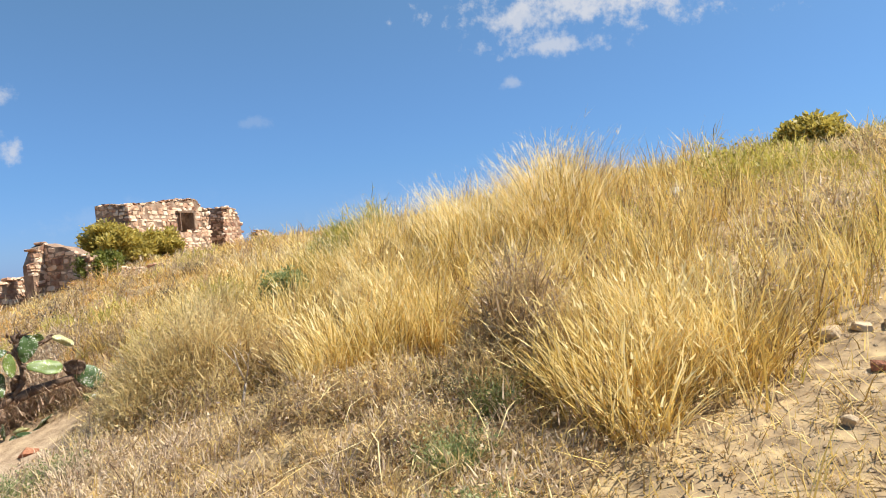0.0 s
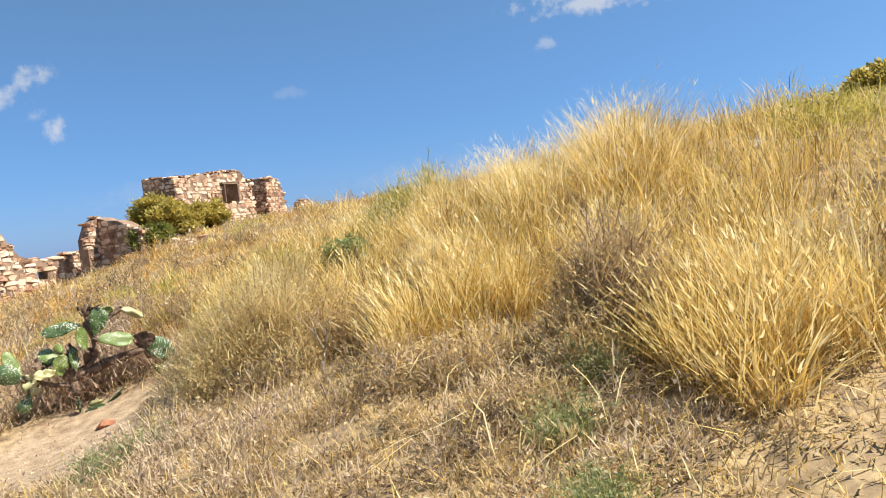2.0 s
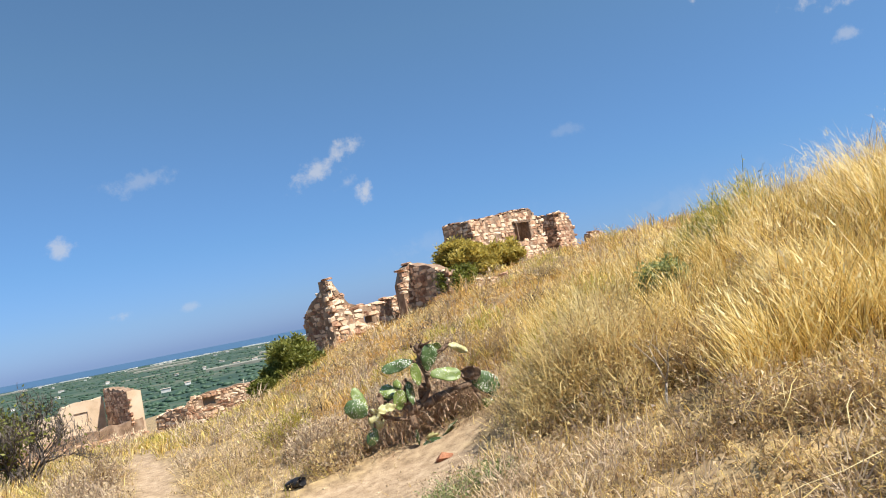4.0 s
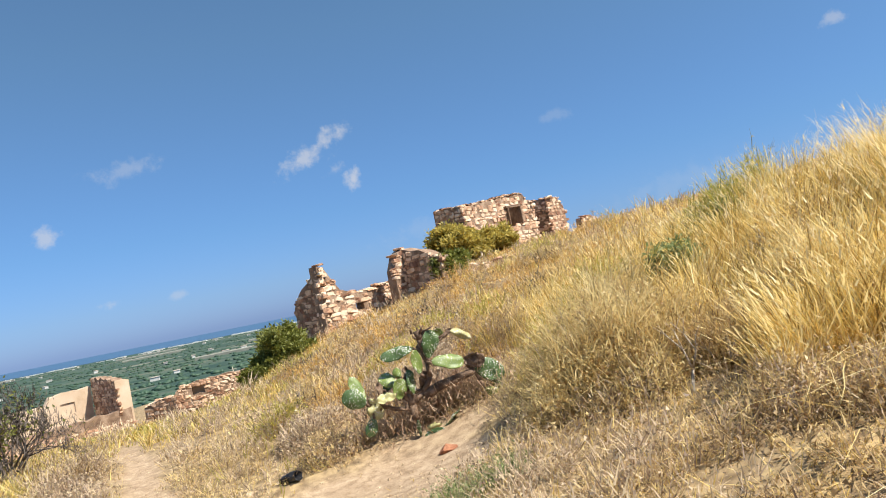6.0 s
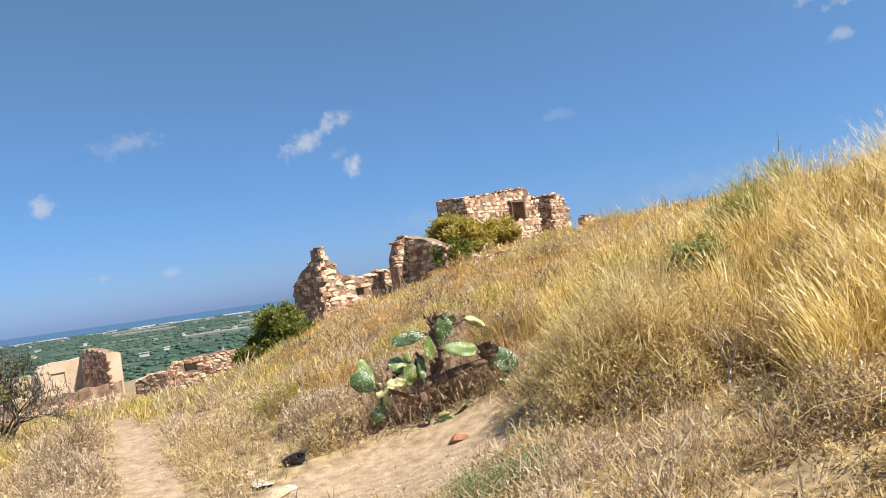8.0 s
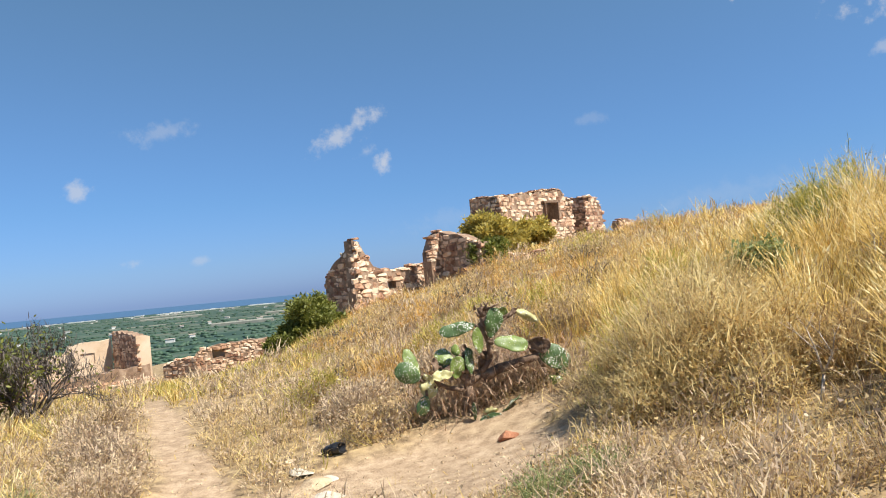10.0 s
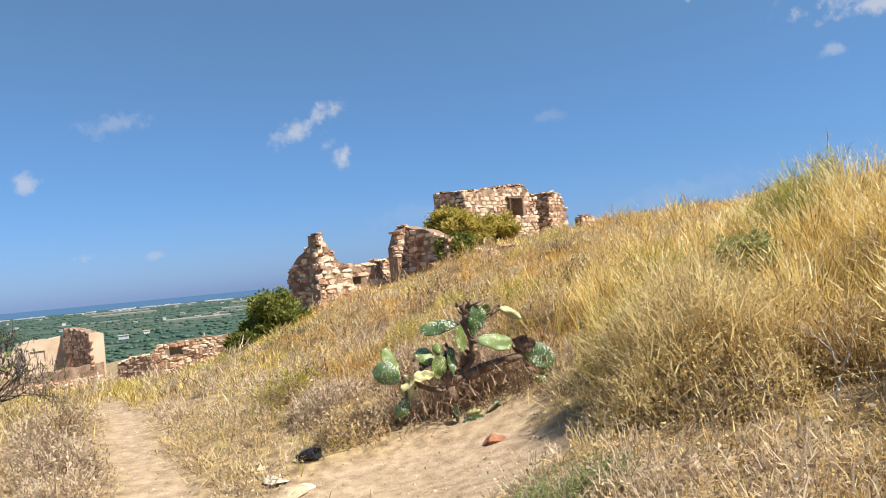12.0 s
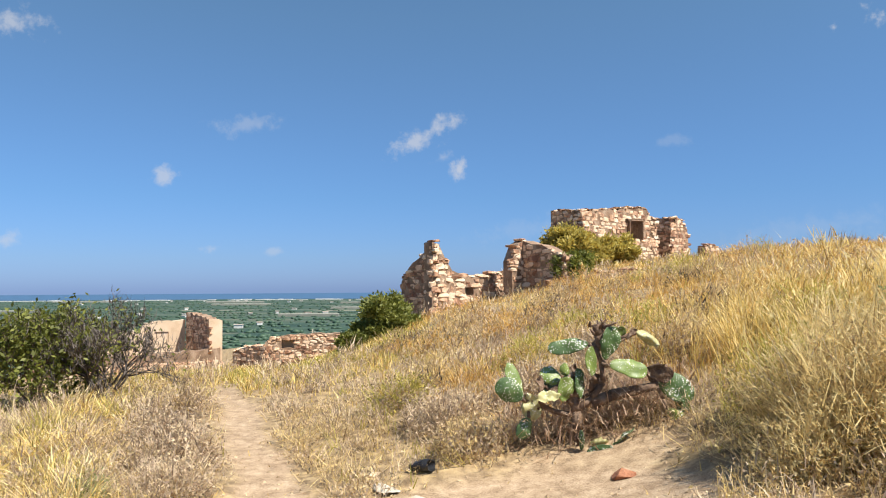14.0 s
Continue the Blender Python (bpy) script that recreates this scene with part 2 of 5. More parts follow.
def height(x, y):
    """The lie of the land: a path along a hillside, a spur with ruins, the plain far below."""
    x, y = np.asarray(x, float), np.asarray(y, float)
    u = x - path_x(np.clip(y, -12, 60))
    v = np.log1p(np.exp(np.clip((u - 1.0) * 3, -30, 30))) / 3
    v = np.where((u - 1.0) * 3 > 30, u - 1.0, v)
    vv = np.minimum(v, 30)
    rise = 0.22 * vv - 0.0026 * vv * vv
    far = smooth(9, 16, y)
    rise = rise * (1 - far) + far * np.minimum(rise, 2.2 + 0.5 * (rise - 2.2))
    hill = rise - 0.25 * np.exp(-(((x - 1.2) / 1.5) ** 2 + ((y - 5.6) / 1.3) ** 2))
    hill = hill + 0.32 * np.exp(-(((x - 6.7) / 1.9) ** 2 + ((y - 4.6) / 1.7) ** 2))
    hill = hill + 0.40 * np.exp(-(((x - 8.6) / 3.0) ** 2 + ((y - 4.2) / 2.8) ** 2)) + 0.25 * np.exp(-(((x - 6.3) / 1.5) ** 2 + ((y - 7.9) / 1.5) ** 2))
    left = -0.05 * np.log1p(np.exp(np.clip(-(u + 1.5) * 2, -30, 30)))
    fall = -2.0 * smooth(9, 36, y) / (1 + np.exp(np.clip(u - 3.0 - 0.6 * np.clip(y - 38, 0, 30), -30, 30)))
    fall = fall - 2.0 * smooth(22.5, 28, y) * (1 - smooth(-0.5, 3.0, x)) * smooth(-9, -3, x)
    r = np.hypot(x, y)
    h = hill + np.maximum(left, -1.5) + fall
    k = smooth(44, 170, r)
    return h * (1 - k) - 25.0 * k


CLEARING = (0.74, 5.10, 1.28, 0.98)
BRANCH = [(1.6, -1.9), (3.2, -0.9), (4.6, -0.35), (5.6, 0.0), (6.6, 1.3), (7.6, 3.2), (9.0, 5.2)]


def to_line(x, y, line):
    """The distance of points from a line of short pieces."""
    best = np.full(np.shape(x), 1e9)
    for (ax, ay), (bx, by) in zip(line, line[1:]):
        dx, dy = bx - ax, by - ay
        k = np.clip(((x - ax) * dx + (y - ay) * dy) / (dx * dx + dy * dy), 0, 1)
        best = np.minimum(best, np.hypot(x - ax - k * dx, y - ay - k * dy))
    return best


def wave(x, y, s, seed=0.0):
    """A cheap smooth unevenness between -1 and 1."""
    return (np.sin(x * s + 1.7 * np.sin(y * s * 0.73 + seed) + seed) * np.sin(y * s * 1.13 + 1.3 * np.sin(x * s * 0.81 - seed) + 2.1 * seed)
            + 0.5 * np.sin(x * s * 2.3 - y * s * 1.7 + seed * 3) * np.sin(y * s * 2.6 + x * s * 0.6 + seed)) / 1.5


def bareness(x, y):
    """1 on trodden or washed-out earth, 0 under plants."""
    track = path_x(y) + 0.28 * np.exp(-((y - 5.0) / 2.6) ** 2) - 0.22 * smooth(9.5, 11.5, y)
    d = np.abs(x - track) * 0.96 + 0.10 * wave(x, y, 2.6, 0.4)
    path = 1 - smooth(0.20 - 0.008 * np.clip(y, 0, 12), 0.42 - 0.01 * np.clip(y, 0, 12), d)
    path = path * (1 - smooth(11, 13.5, y))
    cx, cy, rx, ry = CLEARING
    a = (x - cx) + 0.35 * (y - cy)
    q = np.hypot(a / rx, ((y - cy) - 0.12 * (x - cx)) / ry) + 0.12 * wave(x, y, 3.1, 1.0)
    clear = 1 - smooth(0.85, 1.15, q)
    foot = 1 - smooth(0.7, 1.1, np.hypot((x - 1.3) / 0.8, (y - 6.0) / 0.42))
    clear = np.maximum(clear, 0.75 * foot)
    b = to_line(x, y, BRANCH) + 0.12 * wave(x, y, 2.2, 2.0)
    branch = 1 - smooth(0.35, 0.75, b)
    branch = branch * 0.15
    return np.maximum(np.maximum(path, clear), branch)


def mesh_of(name, verts, tris, smooth_faces=True):
    """A mesh out of arrays of points and triangles."""
    me = bpy.data.meshes.new(name)
    verts, tris = np.asarray(verts, np.float32), np.asarray(tris, np.int32)
    me.vertices.add(len(verts))
    me.vertices.foreach_set("co", verts.ravel())
    me.loops.add(tris.size)
    me.loops.foreach_set("vertex_index", tris.ravel())
    me.polygons.add(len(tris))
    me.polygons.foreach_set("loop_start", np.arange(0, tris.size, 3, dtype=np.int32))
    me.polygons.foreach_set("loop_total", np.full(len(tris), 3, np.int32))
    me.polygons.foreach_set("use_smooth", np.full(len(tris), smooth_faces))
    me.update(calc_edges=True)
    return me


# one sheet of ground from the camera's feet to the horizon
RINGS = [0.0]
while RINGS[-1] < 4930:
    RINGS.append(RINGS[-1] + max(0.07, 0.028 * RINGS[-1]))
RINGS[-1] = 4930.0
SPOKES = 440
ra = np.array(RINGS[1:])[:, None]
an = (np.arange(SPOKES) * 2 * math.pi / SPOKES)[None, :]
gx, gy = 0.8 + ra * np.sin(an), 1.5 + ra * np.cos(an)
bare = bareness(gx, gy)
gz = height(gx, gy)
near = 1 - smooth(30, 60, ra + 0 * an)
gz = gz + near * ((0.045 * wave(gx, gy, 1.9, 0.3) + 0.02 * wave(gx, gy, 6.1, 1.3)) * (1 - 0.88 * bare) + 0.002 * wave(gx, gy, 13.7, 0.9) * wave(gx, gy, 3.1, 5.0) - 0.03 * bare)
gv = np.concatenate([[[0.8, 1.5, float(height(0.8, 1.5))]], np.stack([gx, gy, gz], -1).reshape(-1, 3)])
idx = 1 + np.arange(len(ra) * SPOKES).reshape(len(ra), SPOKES)
nx = np.roll(idx, -1, axis=1)
tri1 = np.stack([idx[:-1], nx[:-1], nx[1:]], -1).reshape(-1, 3)[:, ::-1]
tri2 = np.stack([idx[:-1], nx[1:], idx[1:]], -1).reshape(-1, 3)[:, ::-1]
fan = np.stack([np.zeros(SPOKES, int), idx[0], nx[0]], -1)[:, ::-1]
ground = new("ground", mesh_of("ground", gv, np.concatenate([fan, tri1, tri2])))
at = ground.data.attributes.new("bare", "FLOAT", "POINT")
at.data.foreach_set("value", np.concatenate([[0.0], bare.ravel()]).astype(np.float32))
at = ground.data.attributes.new("plain", "FLOAT", "POINT")
at.data.foreach_set("value", np.concatenate([[0.0], smooth(60, 150, np.hypot(gx, gy)).ravel()]).astype(np.float32))
tagged(ground, "dry hillside of pale earth, litter and trodden sand", "ground", kind="structure")


def ground_material():
    mat, n, l, p = nodes_of("dry_hillside_earth")
    g = n.new("ShaderNodeNewGeometry")
    ab, ap = n.new("ShaderNodeAttribute"), n.new("ShaderNodeAttribute")
    ab.attribute_name, ap.attribute_name = "bare", "plain"

    def noise_at(scale, detail=6):
        t = n.new("ShaderNodeTexNoise")
        t.inputs["Scale"].default_value, t.inputs["Detail"].default_value = scale, detail
        l.new(g.outputs["Position"], t.inputs["Vector"])
        return t

    def mixed(f, a, b):
        m = n.new("ShaderNodeMix")
        m.data_type = "RGBA"
        l.new(f, m.inputs["Factor"])
        l.new(a, m.inputs["A"])
        l.new(b, m.inputs["B"])
        return m.outputs["Result"]

    big, fine, grit = noise_at(1.6), noise_at(9, 12), noise_at(90, 4)
    sand = ramp(n, [(0.38, (0.20, 0.13, 0.075)), (0.5, (0.36, 0.25, 0.15)), (0.62, (0.52, 0.39, 0.26))])
    both = n.new("ShaderNodeMix")
    both.inputs["Factor"].default_value = 0.6
    l.new(fine.outputs["Fac"], both.inputs["A"])
    l.new(grit.outputs["Fac"], both.inputs["B"])
    l.new(both.outputs["Result"], sand.inputs[0])
    litter = ramp(n, [(0.3, (0.13, 0.085, 0.042)), (0.5, (0.28, 0.195, 0.10)), (0.7, (0.47, 0.34, 0.165))])
    l.new(fine.outputs["Fac"], litter.inputs[0])
    near_c = mixed(ab.outputs["Fac"], litter.outputs[0], sand.outputs[0])
    # far below: orchards, fields and pale tracks in strips
    mp = n.new("ShaderNodeMapping")
    mp.inputs["Rotation"].default_value = (0, 0, 0.35)
    mp.inputs["Scale"].default_value = (0.008, 0.03, 0.0)
    l.new(g.outputs["Position"], mp.inputs["Vector"])
    vo = n.new("ShaderNodeTexVoronoi")
    vo.distance = "CHEBYCHEV"
    vo.inputs["Scale"].default_value = 1.0
    l.new(mp.outputs[0], vo.inputs["Vector"])
    fields = ramp(n, [(0.0, (0.014, 0.042, 0.026)), (0.3, (0.024, 0.060, 0.032)), (0.55, (0.040, 0.075, 0.045)), (0.78, (0.075, 0.095, 0.06)), (0.90, (0.13, 0.13, 0.085)), (0.96, (0.30, 0.26, 0.19))])
    fields.color_ramp.interpolation = "CONSTANT"
    sx = n.new("ShaderNodeSeparateColor")
    l.new(vo.outputs["Color"], sx.inputs[0])
    l.new(sx.outputs[0], fields.inputs[0])
    trees = noise_at(0.05, 8)
    trr = ramp(n, [(0.42, (0.012, 0.040, 0.026)), (0.58, (0.06, 0.095, 0.058))])
    l.new(trees.outputs["Fac"], trr.inputs[0])
    half = n.new("ShaderNodeMix")
    half.data_type = "RGBA"
    half.inputs["Factor"].default_value = 0.45
    l.new(fields.outputs[0], half.inputs["A"])
    l.new(trr.outputs[0], half.inputs["B"])
    l.new(mixed(ap.outputs["Fac"], near_c, half.outputs["Result"]), p.inputs["Base Color"])
    p.inputs["Roughness"].default_value = 0.95
    ad = n.new("ShaderNodeMath")
    ad.operation = "MULTIPLY_ADD"
    ad.inputs[1].default_value = 0.4
    l.new(grit.outputs["Fac"], ad.inputs[0])
    l.new(fine.outputs["Fac"], ad.inputs[2])
    bp = n.new("ShaderNodeBump")
    bp.inputs["Strength"].default_value, bp.inputs["Distance"].default_value = 0.45, 0.011
    l.new(ad.outputs[0], bp.inputs["Height"])
    l.new(bp.outputs[0], p.inputs["Normal"])
    return mat


ground.data.materials.append(ground_material())

# the sea beyond the coast
SEA, sn, sl, sp_ = nodes_of("sea_water")
sp_.inputs["Base Color"].default_value = (0.055, 0.115, 0.20, 1)
sp_.inputs["Roughness"].default_value = 0.7
sp_.inputs["Specular IOR Level"].default_value = 0.1
swv = sn.new("ShaderNodeTexNoise")
swv.inputs["Scale"].default_value = 0.02
sbp = sn.new("ShaderNodeBump")
sbp.inputs["Strength"].default_value = 0.4
sl.new(swv.outputs["Fac"], sbp.inputs["Height"])
sl.new(sbp.outputs[0], sp_.inputs["Normal"])
coast = [(-4300 + 215 * i, 2090 - 0.02 * 215 * i + 30 * math.sin(i * 1.9)) for i in range(41)]
far_side = [(4300, 4880), (2500, 4890), (0, 4900), (-2500, 4890), (-4300, 4880)]
bm = bmesh.new()
top_ring = [bm.verts.new((x, y, -24.6)) for x, y in coast + far_side]
low_ring = [bm.verts.new((x, y, -24.98)) for x, y in coast + far_side]
bm.faces.new(top_ring)
for i in range(len(top_ring)):
    j = (i + 1) % len(top_ring)
    bm.faces.new((top_ring[i], low_ring[i], low_ring[j], top_ring[j]))
bmesh.ops.recalc_face_normals(bm, faces=bm.faces)
me = bpy.data.meshes.new("water")
bm.to_mesh(me)
bm.free()
me.materials.append(SEA)
tagged(new("water", me), "deep blue sea along the far coast", "sea", kind="structure")

# ---- builders ----


def part(name, bm, material, parent, label=""):
    """Links a bmesh as one mesh under a thing or a part."""
    me = bpy.data.meshes.new(name)
    bm.to_mesh(me)
    bm.free()
    me.materials.append(material)
    ob = new(name, me)
    ob.parent = parent
    if label:
        tagged(ob, label)
    return ob


def thing(name, label, category, spot=(0, 0, 0), group="", kind=""):
    ob = new(name)
    ob.location = spot
    ob.empty_display_size = 0.2
    return tagged(ob, label, category, group, kind)


def put_mesh(name, me, material, parent=None, label=""):
    me.materials.append(material)
    ob = new(name, me)
    ob.parent = parent
    if label:
        tagged(ob, label)
    if parent:
        tagged(ob, kind="stuff")
    return ob


def blades(base, tall, lean_dir, lean, width, steps=2, droop=0.25, rng=None):
    """Curved tapering strips: arrays of feet, lengths, bearings, slants (radians from upright) and widths."""
    rng = rng or np.random.default_rng(1)
    count = len(base)
    side = lean_dir + math.pi / 2 + rng.uniform(-0.9, 0.9, count)
    sx, sy = np.cos(side) * width / 2, np.sin(side) * width / 2
    rows, p = [], base.astype(float).copy()
    for k in range(steps + 1):
        f = k / steps
        if k:
            ang = lean + droop * (k - 0.5) / steps * 2 * rng.uniform(0.4, 1.3, count)
            seg = tall / steps
            p = p + np.stack([np.sin(ang) * np.cos(lean_dir) * seg, np.sin(ang) * np.sin(lean_dir) * seg, np.cos(ang) * seg], -1) + rng.normal(0, 0.075, (count, 3)) * (seg * np.ones(count))[:, None]
        if k < steps:
            w = (1 - 0.55 * f)
            off = np.stack([sx * w, sy * w, np.zeros(count)], -1)
            rows += [p - off, p + off]
        else:
            rows.append(p)
    verts = np.stack(rows, 1)
    per = 2 * steps + 1
    t = []
    for k in range(steps - 1):
        a = 2 * k
        t += [(a, a + 1, a + 3), (a, a + 3, a + 2)]
    t.append((2 * steps - 2, 2 * steps - 1, 2 * steps))
    tris = (np.arange(count)[:, None, None] * per + np.array(t)[None]).reshape(-1, 3)
    return verts.reshape(-1, 3), tris


def joined(pieces):
    vs, ts, n0 = [], [], 0
    for v, t in pieces:
        vs.append(v)
        ts.append(t + n0)
        n0 += len(v)
    return np.concatenate(vs), np.concatenate(ts)


def soil(x, y):
    """The height of the ground's surface as built."""
    b = bareness(x, y)
    return height(x, y) + (0.045 * wave(x, y, 1.9, 0.3) + 0.02 * wave(x, y, 6.1, 1.3)) * (1 - 0.88 * b) - 0.03 * b


def tube(bm, a, b, r0, r1, sides=6):
    """A tapering round stick from a to b."""
    a, b = Vector(a), Vector(b)
    q = (b - a).to_track_quat("Z", "Y").to_matrix()
    ring = []
    for p, r in ((a, r0), (b, r1)):
        ring.append([bm.verts.new(p + q @ Vector((r * math.cos(k * 2 * math.pi / sides), r * math.sin(k * 2 * math.pi / sides), 0))) for k in range(sides)])
    for k in range(sides):
        j = (k + 1) % sides
        f = bm.faces.new((ring[0][k], ring[0][j], ring[1][j], ring[1][k]))
        f.smooth = True
    bm.faces.new(ring[1])
    bm.faces.new(ring[0][::-1])


def boughs(bm, rng, at_, way, length, r, depth, tips, spread=0.55, kids=3):
    """Forking limbs; the ends and joints are kept in tips."""
    p, d = Vector(at_), Vector(way).normalized()
    for i in range(2):
        d = (d + Vector(rng.normal(0, 0.14, 3))).normalized()
        q = p + d * length / 2
        tube(bm, p, q, r * (1 - 0.2 * i), r * (0.8 - 0.2 * i), 5)
        p = q
        tips.append((p.copy(), d.copy(), depth))
    if depth > 0:
        for k in range(kids):
            nd = (d + Vector(rng.normal(0, spread, 3)) + Vector((0, 0, 0.1))).normalized()
            boughs(bm, rng, p, nd, length * rng.uniform(0.6, 0.85), r * 0.55, depth - 1, tips, spread, kids)


def leaf_cloud(rng, centres, per, spread, size):
    """Many small pointed leaves about given points."""
    c = np.repeat(np.array(centres, float), per, 0)
    c = c + rng.normal(0, spread, c.shape) * np.array([1, 1, 0.8])
    n = len(c)
    d = rng.normal(0, 1, (n, 3))
    d[:, 2] = np.abs(d[:, 2]) * 0.8 + 0.1
    d /= np.linalg.norm(d, axis=1)[:, None]
    s = np.cross(d, rng.normal(0, 1, (n, 3)))
    s /= np.linalg.norm(s, axis=1)[:, None]
    ln = size * rng.uniform(0.6, 1.4, n)[:, None]
    v = np.stack([c, c + d * ln * 0.5 + s * ln * 0.22, c + d * ln, c + d * ln * 0.5 - s * ln * 0.22], 1)
    t = (np.arange(n)[:, None, None] * 4 + np.array([(0, 1, 2), (0, 2, 3)])[None]).reshape(-1, 3)
    return v.reshape(-1, 3), t


def shrub(label, x, y, wide, tall, leaf, seed, per=26, leafy=1.0, size=0.05, stems=9, depth=3, wood=None, name="shrub", sink=0.05, twiggy=0.0, deep=0.0, twig=None):
    """A bush: stems that fork out of one foot, with leaves about the twigs."""
    rng = np.random.default_rng(seed)
    z = float(soil(x, y)) - sink
    top = thing(name, label, "bush", (x, y, z))
    bm, tips = bmesh.new(), []
    for k in range(stems):
        a = 2 * math.pi * (k + rng.uniform(-0.3, 0.3)) / stems
        out = rng.uniform(0.25, 1.0)
        way = (math.cos(a) * out * wide / 2 / tall * 1.1, math.sin(a) * out * (deep or wide) / 2 / tall * 1.1, 1.0)
        boughs(bm, rng, (0.06 * math.cos(a), 0.06 * math.sin(a), 0), way, tall * 0.36 * rng.uniform(0.8, 1.15), 0.012 + 0.008 * tall, depth, tips)
    part("stem", bm, wood or BARK, top)
    cs = [tuple(p) for p, d, k in tips if k <= 1 and rng.random() < leafy]
    if cs:
        put_mesh("foliage", mesh_of("foliage", *leaf_cloud(rng, cs, max(6, int(per * 0.38)), 0.055 * tall + 0.03, size * 1.5)), leaf, top)
    if twiggy:
        ends = np.array([tuple(p) for p, d, k in tips if k <= 1])
        b = np.repeat(ends, 3, 0) + rng.normal(0, 0.03, (len(ends) * 3, 3))
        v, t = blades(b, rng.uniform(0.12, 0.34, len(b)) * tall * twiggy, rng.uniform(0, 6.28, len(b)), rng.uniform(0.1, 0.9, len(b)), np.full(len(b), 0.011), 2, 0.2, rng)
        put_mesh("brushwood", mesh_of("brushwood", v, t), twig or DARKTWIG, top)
    return top


def stone_mesh(seed):
    """A squared rubble stone, chipped and uneven, about 1 across."""
    rng = np.random.default_rng(seed)
    bm = bmesh.new()
    bmesh.ops.create_cube(bm, size=1.0)
    bmesh.ops.bevel(bm, geom=list(bm.edges), offset=0.17, segments=1, affect="EDGES")
    for v in bm.verts:
        v.co += Vector(rng.normal(0, 0.075, 3))
    me = bpy.data.meshes.new("stone")
    bm.to_mesh(me)
    bm.free()
    me.materials.append(STONE)
    return me


STONES = [stone_mesh(300 + k) for k in range(12)]


def profile(points, s):
    return float(np.interp(s, [p[0] for p in points], [p[1] for p in points]))


PER_WALL = 290


def ruin_wall(parent, p0, p1, foot, tops, thick=0.4, side=1, holes=(), course=0.145, seed=5, plaster=False, rim=True):
    """A broken rubble wall from p0 to p1: tops gives (along, height) of its ragged crown; stones stand proud on the side seen and on the crown."""
    rng = np.random.default_rng(seed)
    p0, p1 = Vector((*p0, 0)), Vector((*p1, 0))
    d = (p1 - p0)
    length = d.length
    d.normalize()
    nrm = Vector((d.y, -d.x, 0)) * side
    bm = bmesh.new()

    def block(s0, s1, zf0, z0f, z1f):
        count = max(1, int((s1 - s0) / 0.2))
        prev = None
        for i in range(count + 1):
            s = s0 + (s1 - s0) * i / count
            jig = 0.0 if i in (0, count) else 0.05 * math.sin(s * 23 + seed) + 0.03 * math.sin(s * 57)
            ring = []
            for off, z in ((0.0, z0f(s)), (0.0, z1f(s) + jig), (-thick, z1f(s) + jig * 0.6), (-thick, z0f(s))):
                q = p0 + d * s + nrm * off
                ring.append(bm.verts.new((q.x, q.y, z)))
            if prev:
                for k in range(4):
                    j = (k + 1) % 4
                    bm.faces.new((prev[k], prev[j], ring[j], ring[k]))
            else:
                bm.faces.new(ring)
            prev = ring
        bm.faces.new(prev[::-1])

    top = lambda s: profile(tops, s) - 0.04
    cuts = sorted({0.0, length, *[h[0] for h in holes], *[h[1] for h in holes]})
    for a, b in zip(cuts, cuts[1:]):
        hole = next((h for h in holes if h[0] <= a + 1e-6 and h[1] >= b - 1e-6), None)
        if hole:
            block(a, b, foot, lambda s: foot, lambda s: hole[2])
            block(a, b, foot, lambda s: hole[3], top)
        else:
            block(a, b, foot, lambda s: foot, top)
    bmesh.ops.recalc_face_normals(bm, faces=bm.faces)
    wall = part("wall", bm, PLASTER if plaster else MORTAR, parent)
    turn = Matrix(((d.x, nrm.x, 0), (d.y, nrm.y, 0), (0, 0, 1))).to_4x4()
    z = max(foot, min(float(soil(p0.x, p0.y)), float(soil(p1.x, p1.y))) - 0.15)

    def lay(s, zc, w, h, deep, proud):
        q = p0 + d * s + nrm * (proud - deep / 2)
        ob = new("stone", STONES[int(rng.integers(len(STONES)))])
        ob.parent = wall
        ob.matrix_basis = Matrix.Translation((q.x, q.y, zc)) @ turn @ Euler(rng.normal(0, 0.09, 3)).to_matrix().to_4x4() @ Matrix.Diagonal((w, deep, h, 1))

    if not plaster:
        while z < max(t[1] for t in tops) and len(wall.children) < PER_WALL:
            h = course * rng.uniform(0.5, 1.3)
            s = rng.uniform(-0.1, 0.1)
            while s < length:
                w = course * rng.uniform(0.7, 2.9)
                c, zc = s + w / 2, z + h / 2
                if c < length + 0.05 and zc + h * 0.55 < profile(tops, min(c, length)) and not any(a - 0.02 < c + w * 0.3 and c - w * 0.3 < b + 0.02 and lo < zc < hi for a, b, lo, hi in holes) and rng.random() < 0.95:
                    lay(c, zc + rng.uniform(-0.2, 0.2) * h, w * rng.uniform(0.8, 1.05), h * rng.uniform(0.75, 1.1), 0.16, rng.uniform(0.006, 0.034))
                s += w
            z += h
    if rim:
        s = 0.05
        while s < length:
            w = rng.uniform(0.14, 0.3)
            zt = profile(tops, min(s + w / 2, length))
            lay(s + w / 2, zt - 0.02 + rng.uniform(-0.03, 0.04), w, rng.uniform(0.05, 0.10), thick * 0.95, 0.01)
            s += w
    return wall

# ---- the ruins ----
AX = Vector((0.83, 0.56, 0)).normalized()
BX = Vector((0.56, -0.83, 0)).normalized()


def along(p, a=0.0, b=0.0):
    return (p[0] + AX.x * a + BX.x * b, p[1] + AX.y * a + BX.y * b)


